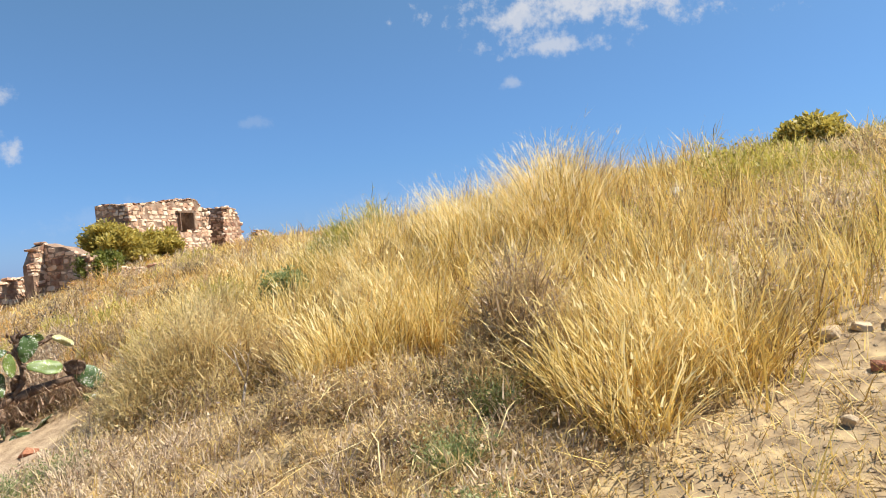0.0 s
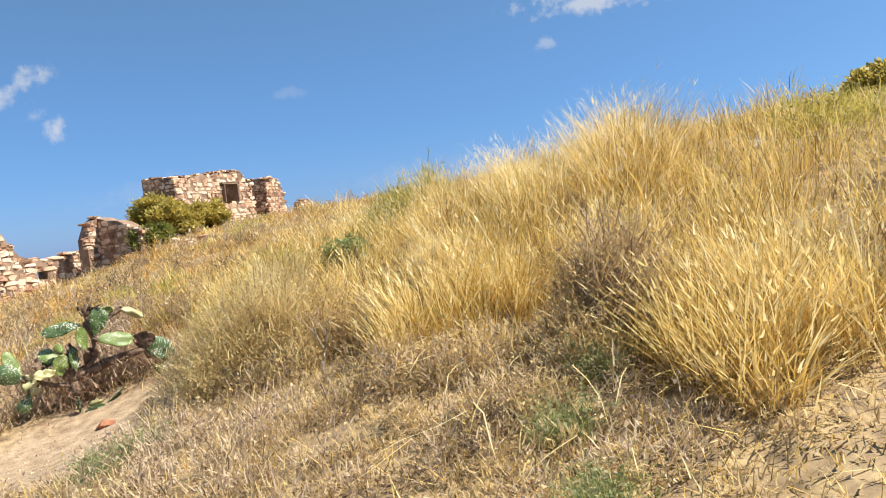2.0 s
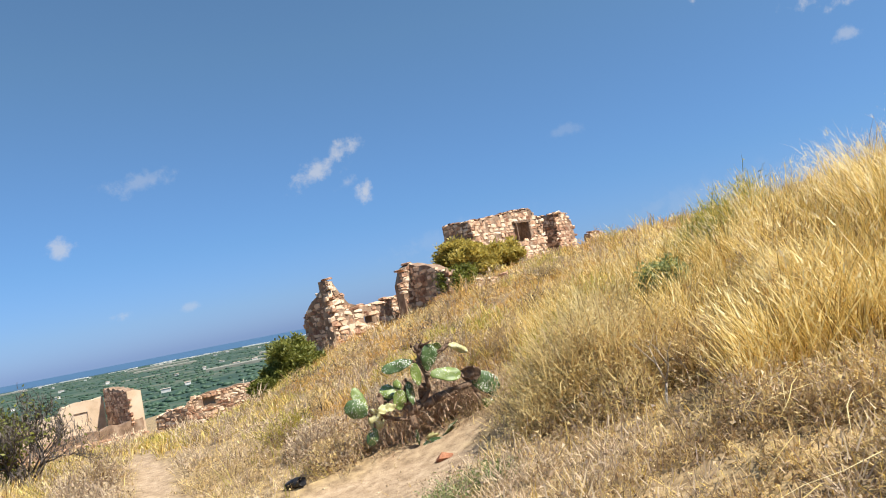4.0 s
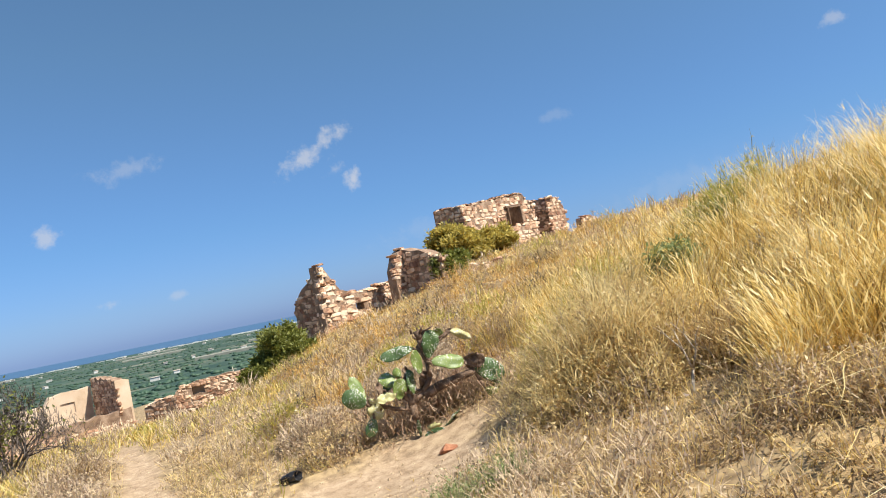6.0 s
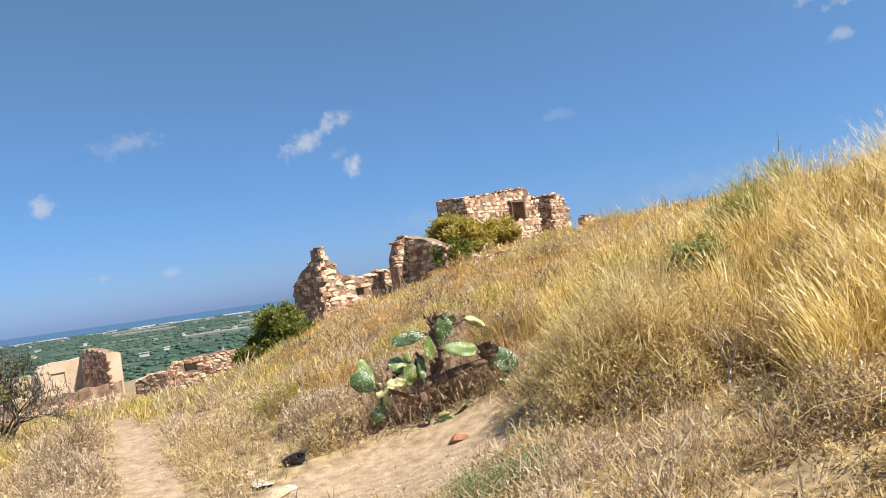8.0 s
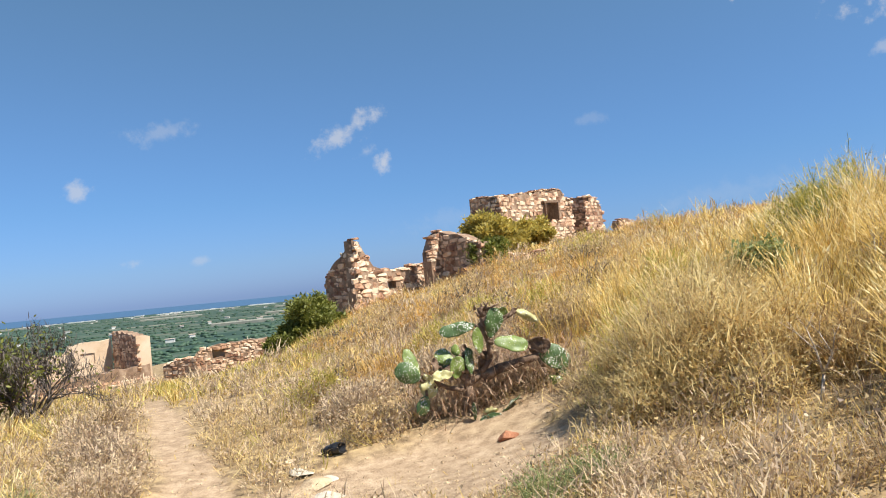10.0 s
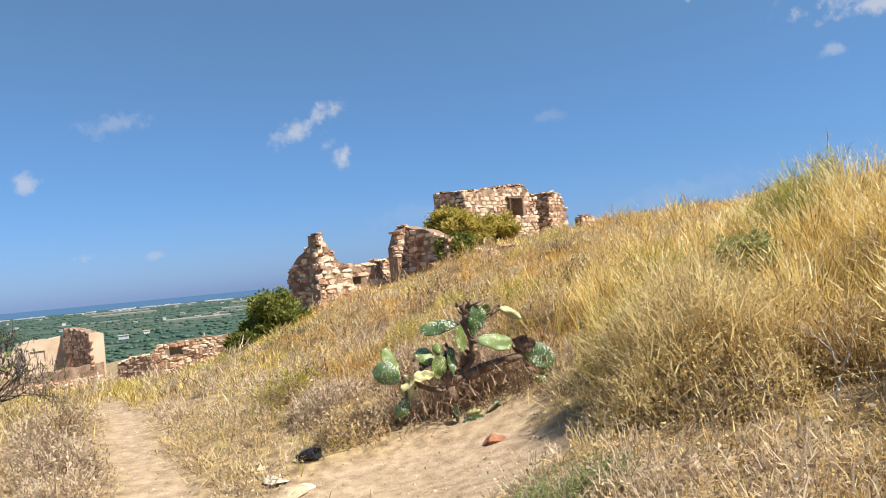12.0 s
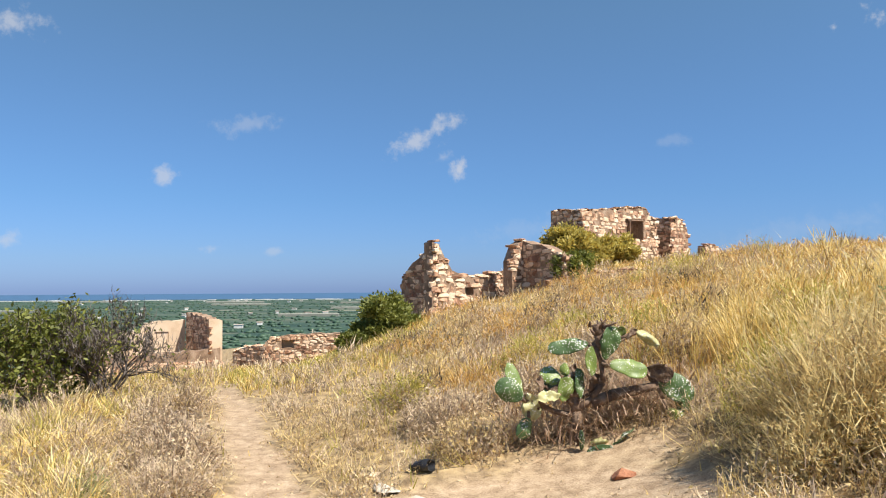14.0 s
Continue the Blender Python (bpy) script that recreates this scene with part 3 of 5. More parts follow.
# roofless cottage on the spur: two gable ends and the broken wall between them
G = (-0.19, 21.1)
cottage = thing("ruined_cottage", "roofless stone cottage ruin with a broken gable end", "ruin", (0, 0, 0))
ruin_wall(cottage, along(G, 0.03, -1.75), along(G, 0.03, 0.0), 0.3, [(0, 1.75), (0.15, 1.95), (0.8, 2.36), (1.55, 2.76), (1.75, 2.8)], 0.22, 1, seed=11, rim=False)
ruin_wall(cottage, G, along(G, 2.75), 0.3, [(0, 2.86), (0.22, 2.84), (0.30, 2.68), (0.42, 2.45), (0.52, 2.28), (0.62, 2.05), (0.85, 1.90), (1.6, 1.86), (2.0, 1.93), (2.75, 1.98)], 0.42, 1, seed=12, holes=((1.15, 1.45, 1.3, 1.52),))
W2 = (2.42, 21.7)
ruin_wall(cottage, W2, along(W2, 0, 1.75), 0.6, [(0, 2.92), (0.2, 2.9), (1.2, 2.62), (1.75, 2.43)], 0.42, 1, seed=13, rim=False)
ruin_wall(cottage, along(W2, -0.42, 0.06), along(W2, 0.05, 0.06), 0.6, [(0, 2.30), (0.08, 2.4), (0.12, 2.62), (0.22, 2.74), (0.3, 2.88), (0.47, 2.92)], 0.4, 1, course=0.12, seed=14)
ruin_wall(cottage, along(W2, -0.3, 1.5), along(W2, 3.2, 1.9), 0.7, [(0, 1.75), (1.0, 1.95), (3.5, 2.0)], 0.4, 1, seed=15)

# square blockhouse on the crest, with a window
F = (6.46, 33.95)
block = thing("ruined_blockhouse", "square roofless stone blockhouse with an empty window", "ruin", (0, 0, 0))
ruin_wall(block, along(F, 0, -2.0), F, 2.2, [(0, 5.22), (2.0, 5.05)], 0.5, 1, course=0.165, seed=21)
ruin_wall(block, F, along(F, 5.25), 2.2, [(0, 5.05), (0.8, 5.12), (2.0, 5.2), (3.2, 5.35), (4.3, 5.42), (4.55, 5.3), (4.7, 5.0), (5.25, 4.9)], 0.5, 1, holes=((3.12, 4.1, 3.78, 4.78),), course=0.2, seed=22)
ruin_wall(block, along(F, 5.25, -0.0), along(F, 5.25, -1.9), 2.2, [(0, 4.9), (1.9, 5.0)], 0.5, 1, course=0.165, seed=23)
ruin_wall(block, along(F, 0.55, -1.45), along(F, 4.7, -1.45), 2.2, [(0, 5.1), (4.5, 4.9)], 0.5, 1, course=0.3, seed=24, plaster=True, rim=False)
for name, s0, s1, z0, z1 in (("window_jamb", 3.125, 3.18, 3.79, 4.70), ("window_jamb", 4.04, 4.095, 3.79, 4.70), ("window_lintel", 3.02, 4.2, 4.70, 4.78)):
    bm = bmesh.new()
    bmesh.ops.create_cube(bm, size=1.0)
    q = along(F, (s0 + s1) / 2, 0.0)
    for v in bm.verts:
        v.co = Vector((q[0], q[1], (z0 + z1) / 2)) + AX * (v.co.x * (s1 - s0)) + BX * (v.co.y * 0.3) + Vector((0, 0, v.co.z * (z1 - z0)))
    bmesh.ops.bevel(bm, geom=list(bm.edges), offset=0.012, segments=1, affect="EDGES")
    part(name, bm, WOOD, block, "weathered brown timber")
annex = thing("ruined_annex", "broken corner of a rubble wall beside the blockhouse", "ruin", (0, 0, 0))
N0 = (11.8, 38.0)
ruin_wall(annex, along(N0, 0, -1.6), N0, 2.4, [(0, 5.08), (1.6, 5.05)], 0.45, 1, course=0.165, seed=31)
ruin_wall(annex, N0, along(N0, 1.45), 2.4, [(0, 5.05), (0.6, 5.08), (1.1, 4.95), (1.3, 4.6), (1.45, 4.3)], 0.45, 1, course=0.165, seed=32)
heap = thing("wall_remnant", "low heap of fallen wall stones", "ruin", (0, 0, 0))
N1 = (14.0, 39.2)
ruin_wall(heap, N1, along(N1, 1.6), 2.4, [(0, 3.62), (0.4, 3.78), (0.9, 3.7), (1.6, 3.4)], 0.45, 1, course=0.165, seed=33)

# roofless farmhouse lower down
P0 = (-12.3, 36.0)
farm = thing("ruined_farmhouse", "roofless farmhouse ruin with peach plastered inner walls", "ruin", (0, 0, 0))
ruin_wall(farm, P0, along(P0, 0, 3.6), -2.4, [(0, 0.46), (2.4, 0.36), (3.6, 0.22)], 0.45, 1, course=0.15, seed=41, rim=False)
ruin_wall(farm, along(P0, 0.02, 3.62), along(P0, 0.62, 3.62), -2.4, [(0, 0.24), (0.5, 0.22), (0.62, 0.16)], 0.4, 1, seed=42, plaster=True, rim=False)
ruin_wall(farm, along(P0, -4.6), along(P0, -0.05), -2.4, [(0, -0.40), (1.4, -0.34), (2.62, -0.36), (2.74, 0.04), (4.55, 0.12)], 0.4, 1, seed=43, plaster=True, holes=((3.16, 3.78, -0.98, -0.47),), rim=False)
ruin_wall(farm, along(P0, -1.55, -0.06), along(P0, -0.7, -0.06), -1.1, [(0, -0.4), (0.85, -0.4)], 0.2, 1, seed=46, plaster=True, rim=False)
ruin_wall(farm, along(P0, -7.0, 3.3), along(P0, 0.5, 3.75), -2.6, [(0, -1.3), (2.5, -1.22), (6.6, -1.1), (7.5, -1.02)], 0.4, 1, seed=44, rim=False, course=0.12)
ruin_wall(farm, along(P0, -4.6, 0), along(P0, -4.7, 3.2), -2.4, [(0, -0.4), (3.2, -1.0)], 0.4, -1, seed=45, plaster=True, rim=False)

# low field wall with a small culvert arch
LW = (-7.1, 30.2)
low = thing("field_wall", "low collapsed dry stone field wall", "wall", (0, 0, 0))
ruin_wall(low, LW, (-4.1, 30.6), -1.6, [(0, -0.6), (0.25, -0.40), (1.0, -0.34), (1.9, -0.28), (2.6, -0.24), (3.0, -0.28)], 0.5, 1, holes=((0.65, 1.15, -0.9, -0.52),), seed=51, rim=False, course=0.12)
# added plain backing inside the arch, so that its opening looks dark
ruin_wall(low, (-6.6, 30.62), (-5.8, 30.73), -1.6, [(0, -0.45), (0.8, -0.4)], 0.2, 1, seed=53, plaster=True, rim=False)
ruin_wall(low, (-9.0, 32.3), (-7.5, 31.6), -2.2, [(0, -1.15), (0.6, -0.95), (1.6, -0.85)], 0.5, 1, seed=52)

# ---- prickly pear beside the sandy clearing ----
CY = 6.35
cactus = thing("prickly_pear", "sickly prickly pear with white-spotted and withered pads", "cactus", (1.2, CY, float(soil(1.2, CY))))
cz = cactus.location.z
K = 6.2 / 1306 / 2.4


def at_cactus(cx, cy, dy=0.0):
    """A place on the cactus: right and down from its corner, in 24ths of a hand."""
    return Vector((0.271 + cx * K - 1.2, dy, 1.358 - cy * K - cz))


def cactus_pad(base, tip, wide, material, dy=0.0, tilt=0.0, thick=0.022, bend=0.0, label=""):
    a, b = at_cactus(*base, dy), at_cactus(*tip, dy + 0.05 * math.sin(base[0]))
    d = b - a
    ln = d.length
    d.normalize()
    face = (Vector((0.25, -1, 0.25)) + Vector((tilt, 0, 0))).normalized()
    s = d.cross(face).normalized()
    f = s.cross(d).normalized()
    if tilt:
        s, f = (Matrix.Rotation(tilt, 3, d) @ s), (Matrix.Rotation(tilt, 3, d) @ f)
    worn = 0.45 if material in (PAD_BROWN, PAD_PALE) else 0.16
    bm = bmesh.new()
    bmesh.ops.create_uvsphere(bm, u_segments=18, v_segments=12, radius=1.0)
    for v in bm.verts:
        t = (v.co.z + 1) / 2
        egg = 0.72 + 0.42 * t - 0.12 * t * t
        rim = 1 + 0.05 * math.sin(7 * t + base[0]) * (1 if v.co.x > 0 else 0.6) + worn * noise.noise(Vector((v.co.x, t, base[1])) * 4)
        x, y = v.co.x * wide * 1.16 * K / 2 * egg * rim, v.co.y * thick / 2 * (1.25 - 0.5 * t)
        v.co = a + d * (t * ln) + s * x + f * (y + (bend + 0.03 * math.sin(base[0] * 1.7)) * (t * t + 1.6 * (x / max(0.01, wide * K)) ** 2) + (0.012 + 0.10 * worn) * noise.noise(Vector((x, t * ln, base[0])) * (9 + 30 * worn)))
    for fc in bm.faces:
        fc.smooth = True
    return part("pad", bm, material, cactus, label)


LEFT_PADS = [
    ((240, 385), (192, 245), 70, PAD_GREEN, 0.0, 0.2, "green pad speckled white"),
    ((243, 392), (140, 322), 95, PAD_SPOT, -0.05, -0.2, "green pad speckled white"),
    ((262, 372), (300, 478), 80, PAD_PALE, 0.0, 0.9, "withered yellowish pad"),
    ((270, 470), (230, 555), 62, PAD_SPOT, -0.05, 0.5, "green pad speckled white"),
    ((528, 165), (356, 186), 66, PAD_SPOT, 0.0, 0.1, "green pad speckled white"),
    ((540, 300), (520, 175), 68, PAD_GREEN, -0.04, 0.2, "smooth yellow-green pad"),
    ((600, 235), (628, 92), 95, PAD_SPOT, 0.0, 0.15, "pad crusted with white scale"),
    ((645, 160), (680, 96), 70, PAD_GREEN, 0.07, 0.3, "bright green pad"),
    ((690, 148), (740, 118), 30, PAD_BROWN, 0.05, 0.3, "withered brown pad"),
]
CROWN_PADS = [
    ((735, 118), (835, 176), 42, PAD_PALE, 0.05, 0.7, "withered yellowish pad"),
    ((605, 250), (775, 272), 84, PAD_GREEN, -0.10, -0.35, "bright green pad speckled white"),
    ((770, 275), (880, 300), 74, PAD_BROWN, 0.0, 0.4, "withered brown pad"),
    ((815, 295), (965, 395), 105, PAD_SPOT, 0.02, 0.35, "green pad speckled white"),
    ((850, 440), (935, 500), 52, PAD_GREEN, -0.05, 0.3, "small green pad"),
    ((410, 330), (335, 275), 82, PAD_GREEN, 0.03, 0.1, "green pad"),
    ((400, 372), (300, 392), 52, PAD_PALE, -0.08, 0.5, "withered yellowish pad"),
    ((345, 345), (300, 330), 60, PAD_BROWN, 0.02, 0.2, "withered brown pad"),
    ((415, 405), (428, 300), 78, PAD_GREEN, -0.06, 0.1, "green pad"),
]
INNER_PADS = [
    ((490, 395), (488, 268), 56, PAD_SPOT, -0.03, 0.2, "green pad speckled white"),
    ((432, 300), (425, 250), 46, PAD_GREEN, 0.0, 0.1, "green pad"),
    ((470, 420), (452, 330), 74, PAD_BROWN, 0.06, 0.2, "withered brown pad"),
    ((540, 380), (560, 290), 60, PAD_BROWN, 0.06, 0.3, "withered brown pad"),
    ((380, 400), (365, 320), 70, PAD_SPOT, 0.05, 0.2, "green pad speckled white"),
    ((455, 345), (470, 250), 50, PAD_BROWN, 0.04, 0.5, "withered brown pad"),
    ((560, 190), (600, 110), 70, PAD_BROWN, 0.05, 0.4, "withered brown pad"),
    ((900, 395), (960, 470), 60, PAD_SPOT, 0.03, 0.5, "green pad speckled white"),
    ((310, 400), (345, 440), 54, PAD_BROWN, -0.03, 0.3, "withered brown pad"),
]
FALLEN_PADS = [
    ((482, 600), (472, 515), 44, PAD_SPOT, -0.10, 0.9, "fallen pad"),
    ((595, 596), (700, 505), 70, PAD_SPOT, -0.08, 0.8, "fallen curled pad"),
    ((500, 602), (612, 592), 52, PAD_SPOT, -0.14, 0.2, "fallen pad"),
    ((520, 575), (590, 570), 40, PAD_PALE, -0.08, 0.5, "bleached fallen pad"),
]
for base, tip, wide, mat_, dy, tilt, label in LEFT_PADS + CROWN_PADS + INNER_PADS + FALLEN_PADS:
    cactus_pad(base, tip, wide, mat_, dy, tilt, label=label)
    if base[1] < 480:
        knots = ((485, 540), (472, 450), (470, 390), (590, 330), (585, 250), (560, 180), (720, 365), (820, 345), (430, 385), (380, 360), (280, 400))
        near_knot = min(knots, key=lambda q: math.hypot(q[0] - base[0], q[1] - base[1]))
        bm = bmesh.new()
        a, b = at_cactus(*near_knot, 0.02), at_cactus(*base, dy)
        mid = (a + b) / 2 + Vector((0.01 * math.sin(base[0]), 0.02, -0.02))
        tube(bm, a, mid, 0.022, 0.018, 6)
        tube(bm, mid, b, 0.018, 0.014, 6)
        part("twig", bm, PAD_BROWN, cactus)
for name, pts, r in (("trunk", ((490, 640), (485, 540), (472, 450), (470, 390), (500, 330)), 0.055), ("limb", ((480, 440), (540, 400), (590, 330), (585, 250), (560, 180)), 0.032),
                     ("limb", ((545, 420), (620, 385), (720, 365), (820, 345)), 0.055), ("limb", ((470, 430), (430, 385), (380, 360)), 0.03), ("limb", ((480, 470), (380, 450), (280, 400)), 0.025),
                     ("dead_head", ((600, 190), (575, 130), (565, 85)), 0.05)):
    bm = bmesh.new()
    ps = [at_cactus(cx, cy, 0.02) for cx, cy in pts]
    for i, (a, b) in enumerate(zip(ps, ps[1:])):
        tube(bm, a, b, r * (1 - 0.12 * i), r * (1 - 0.12 * (i + 1)), 8)
    part(name, bm, PAD_BROWN, cactus, "corky brown stem")
rng = np.random.default_rng(77)
for k in range(7):
    bm = bmesh.new()
    a = at_cactus(575 + rng.normal(0, 18), 110 + rng.normal(0, 15))
    tube(bm, a, a + Vector((rng.normal(0, 0.05), rng.normal(0, 0.03), rng.uniform(0.03, 0.10))), 0.016, 0.006, 5)
    part("dried_fruit", bm, PAD_BROWN, cactus)
# withered leaves and stems under it
n = 2600
bx = 1.2 + rng.normal(0.22, 0.42, n)
by = CY + rng.normal(0.22, 0.16, n)
ok = (bx > 0.5) & (bx < 2.3)
bx, by = bx[ok], by[ok]
b = np.stack([bx, by, soil(bx, by) + rng.uniform(-0.02, 0.30, len(bx))], -1)
v, t = blades(b, rng.uniform(0.10, 0.26, len(b)), rng.uniform(0, 6.28, len(b)), rng.uniform(0.1, 1.5, len(b)), rng.uniform(0.004, 0.012, len(b)), 2, 0.5, rng)
tagged(put_mesh("dead_undergrowth", mesh_of("dead_undergrowth", v, t), RUST), "tangle of dead brown stems under the prickly pear", "dry plants", kind="stuff")

# ---- bushes ----
shrub("dark green lentisk bush below the cottage gable", -1.35, 19.6, 1.5, 1.0, GREEN, 61, per=70, size=0.07, stems=12)
shrub("small dark green lentisk bush on the slope", -1.75, 19.3, 0.7, 0.55, GREEN, 71, per=70, size=0.07, stems=9)
shrub("dark green lentisk bush on the slope edge", -2.15, 19.0, 0.8, 0.45, GREEN, 62, per=70, size=0.07, stems=10)
shrub("olive-yellow shrub in front of the blockhouse", 5.35, 29.2, 2.4, 1.6, SHRUB, 63, per=90, size=0.11, stems=14)
shrub("small olive shrub beside the blockhouse wall", 6.9, 29.6, 2.0, 1.15, SHRUB, 69, per=80, size=0.11, stems=10)
shrub("dark green bush against the broken wall", 3.75, 21.0, 0.95, 0.9, GREEN, 64, per=80, size=0.07, stems=10)
shrub("green bush among the straw on the hillside", 4.3, 6.7, 0.32, 0.48, FRESH, 65, per=16, size=0.036, stems=7, twiggy=0.5, twig=OLIVE)
shrub("round golden-green bush on the hilltop", 14.9, 6.3, 0.95, 0.75, SHRUB, 66, per=80, size=0.08, stems=12)
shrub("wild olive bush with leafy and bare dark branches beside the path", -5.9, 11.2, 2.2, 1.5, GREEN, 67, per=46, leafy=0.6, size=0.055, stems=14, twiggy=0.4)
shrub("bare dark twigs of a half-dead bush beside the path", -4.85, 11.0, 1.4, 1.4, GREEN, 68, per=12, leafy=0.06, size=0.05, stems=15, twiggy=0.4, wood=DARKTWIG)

# ---- stones, litter ----


def boulder(label, x, y, size, material, seed, name="rock", category="rock", sink=0.25):
    r = np.random.default_rng(seed)
    bm = bmesh.new()
    bmesh.ops.create_icosphere(bm, subdivisions=3, radius=0.5)
    cuts_ = [(Vector(r.normal(0, 1, 3)).normalized(), r.uniform(0.2, 0.36)) for _ in range(9)]
    for v in bm.verts:
        for nn, dd in cuts_:
            over = v.co.dot(nn) - dd
            if over > 0:
                v.co -= nn * over
        v.co += v.co.normalized() * 0.03 * noise.noise(v.co * 6 + Vector((seed, 0, 0)))
        v.co = Vector((v.co.x * size[0], v.co.y * size[1], v.co.z * size[2] + size[2] * (0.36 - sink)))
    me = bpy.data.meshes.new(name)
    bm.to_mesh(me)
    bm.free()
    me.materials.append(material)
    ob = new(name, me)
    ob.location = (x, y, float(soil(x, y)))
    ob.rotation_euler = (0, 0, r.uniform(0, 6.28))
    return tagged(ob, label, category)


boulder("pale flat stone lying beside the trodden earth", 5.47, 0.27, (0.24, 0.17, 0.13), ROCK, 1)
boulder("grey-brown stone lying beside the trodden earth", 5.75, 0.05, (0.30, 0.22, 0.17), ROCK, 2)
boulder("small brown stone on the slope", 5.62, 0.16, (0.16, 0.12, 0.10), ROCK, 3)
boulder("dark stone at the edge of the worn track", 5.15, -0.17, (0.14, 0.11, 0.11), REDROCK, 4)
boulder("small pale stone on the worn track", 4.53, -0.36, (0.10, 0.08, 0.08), ROCK, 5)
boulder("rough red-brown stone on the sandy clearing", 1.41, 5.62, (0.19, 0.15, 0.15), REDROCK, 6)
boulder("pale stone lying in the hillside straw", 7.8, 3.4, (0.3, 0.2, 0.16), WHITESTONE, 8)
boulder("flat pale stone among dry grass", 3.35, 3.1, (0.14, 0.10, 0.07), WHITESTONE, 9)
for k, (x, y, s) in enumerate(((-0.36, 5.85, 0.34), (-0.22, 5.5, 0.42), (-0.05, 5.2, 0.3), (-0.48, 6.15, 0.22), (-0.1, 5.65, 0.24))):
    boulder("pale limestone set in the edge of the sandy clearing", x, y, (s, s * 0.8, s * 0.22), ROCK if k % 2 else WHITESTONE, 20 + k, sink=0.30)
rp = np.random.default_rng(8)
vs, ts, n0 = [], [], 0
for k in range(4800):
    if k < 2400:
        y = rp.uniform(2.2, 12)
        x = float(path_x(y)) + rp.normal(0, 0.35)
        if k % 2:
            x, y = 0.95 + rp.normal(0, 0.8), 5.0 + rp.normal(0, 0.5)
    else:
        k2 = rp.uniform(0, 1)
        x, y = 2.2 + 4 * k2 + rp.normal(0, 0.6), -1.5 + 2.0 * k2 + rp.normal(0, 0.6)
    s = 0.004 + 0.022 * rp.random() ** 5
    z = float(soil(x, y))
    o = np.array([(1, 0, 0), (0, 1, 0), (-1, 0, 0), (0, -1, 0), (0, 0, 0.7), (0, 0, -0.6)]) * s * rp.uniform(0.6, 1.3, (6, 1))
    vs.append(o + (x, y, z))
    ts.append(np.array([(0, 1, 4), (1, 2, 4), (2, 3, 4), (3, 0, 4), (1, 0, 5), (2, 1, 5), (3, 2, 5), (0, 3, 5)]) + n0)
    n0 += 6
tagged(put_mesh("pebbles", mesh_of("pebbles", np.concatenate(vs), np.concatenate(ts), False), ROCK), "pebbles and grit scattered on bare earth", "pebbles", kind="stuff")

# crumpled black plastic pot
bm = bmesh.new()
bmesh.ops.create_cone(bm, cap_ends=False, segments=20, radius1=0.055, radius2=0.075, depth=0.17)
bmesh.ops.subdivide_edges(bm, edges=list(bm.edges), cuts=2, use_grid_fill=True)
for v in bm.verts:
    v.co *= 1 + 0.28 * noise.noise(v.co * 17)
    v.co.y *= 0.7
bmesh.ops.solidify(bm, geom=list(bm.faces), thickness=0.008)
me = bpy.data.meshes.new("plastic_pot")
bm.to_mesh(me)
bm.free()
me.materials.append(BLACK)
pot = tagged(new("plastic_pot", me), "crumpled black plastic pot lying on the sand", "litter")
pot.location = (-0.08, 6.14, float(soil(-0.08, 6.14)) + 0.045)
pot.rotation_euler = (radians(80), radians(12), radians(70))

# bleached dead branch
rb = np.random.default_rng(15)
dead = thing("dead_branch", "bleached forked dead branch standing in the litter", "branch", (2.8, 3.35, float(soil(2.8, 3.35))))


def limb(p, d, length, r0, depth):
    p, d = Vector(p), Vector(d).normalized()
    q = p + d * length
    bm = bmesh.new()
    tube(bm, p, q, r0, r0 * 0.55, 6)
    part("limb", bm, DEADWOOD, dead)
    if depth:
        for k in range(2):
            limb(q - d * 0.01, d + Vector(rb.normal(0, 0.5, 3)), length * rb.uniform(0.6, 0.85), r0 * 0.55, depth - 1)


limb((0, 0, -0.03), (0.25, 0.1, 1), 0.26, 0.015, 3)
limb((0.05, -0.05, -0.02), (0.9, -0.4, 0.25), 0.3, 0.013, 2)

# ---- far off: houses and glasshouses on the plain, the town on the coast ----
rh = np.random.default_rng(4)


def far_house(name, label, x, y, w, d, h, gable):
    top = thing(name, label, "building", (x, y, -25))
    top.rotation_euler = (0, 0, rh.uniform(-0.5, 0.5))
    bm = bmesh.new()
    bmesh.ops.create_cube(bm, size=1.0, matrix=Matrix.Translation((0, 0, h / 2)) @ Matrix.Diagonal((w, d, h, 1)))
    part("wall", bm, WHITEWALL, top)
    bm = bmesh.new()
    e = 0.4
    lo = [bm.verts.new(p) for p in ((-w / 2 - e, -d / 2 - e, h), (w / 2 + e, -d / 2 - e, h), (w / 2 + e, d / 2 + e, h), (-w / 2 - e, d / 2 + e, h))]
    hi = [bm.verts.new((-w / 2 - e, 0, h + gable)), bm.verts.new((w / 2 + e, 0, h + gable))]
    for f in ((lo[0], lo[1], hi[1], hi[0]), (lo[2], lo[3], hi[0], hi[1]), (lo[3], lo[0], hi[0]), (lo[1], lo[2], hi[1]), (lo[3], lo[2], lo[1], lo[0])):
        bm.faces.new(f)
    part("roof", bm, ROOFTILE, top)


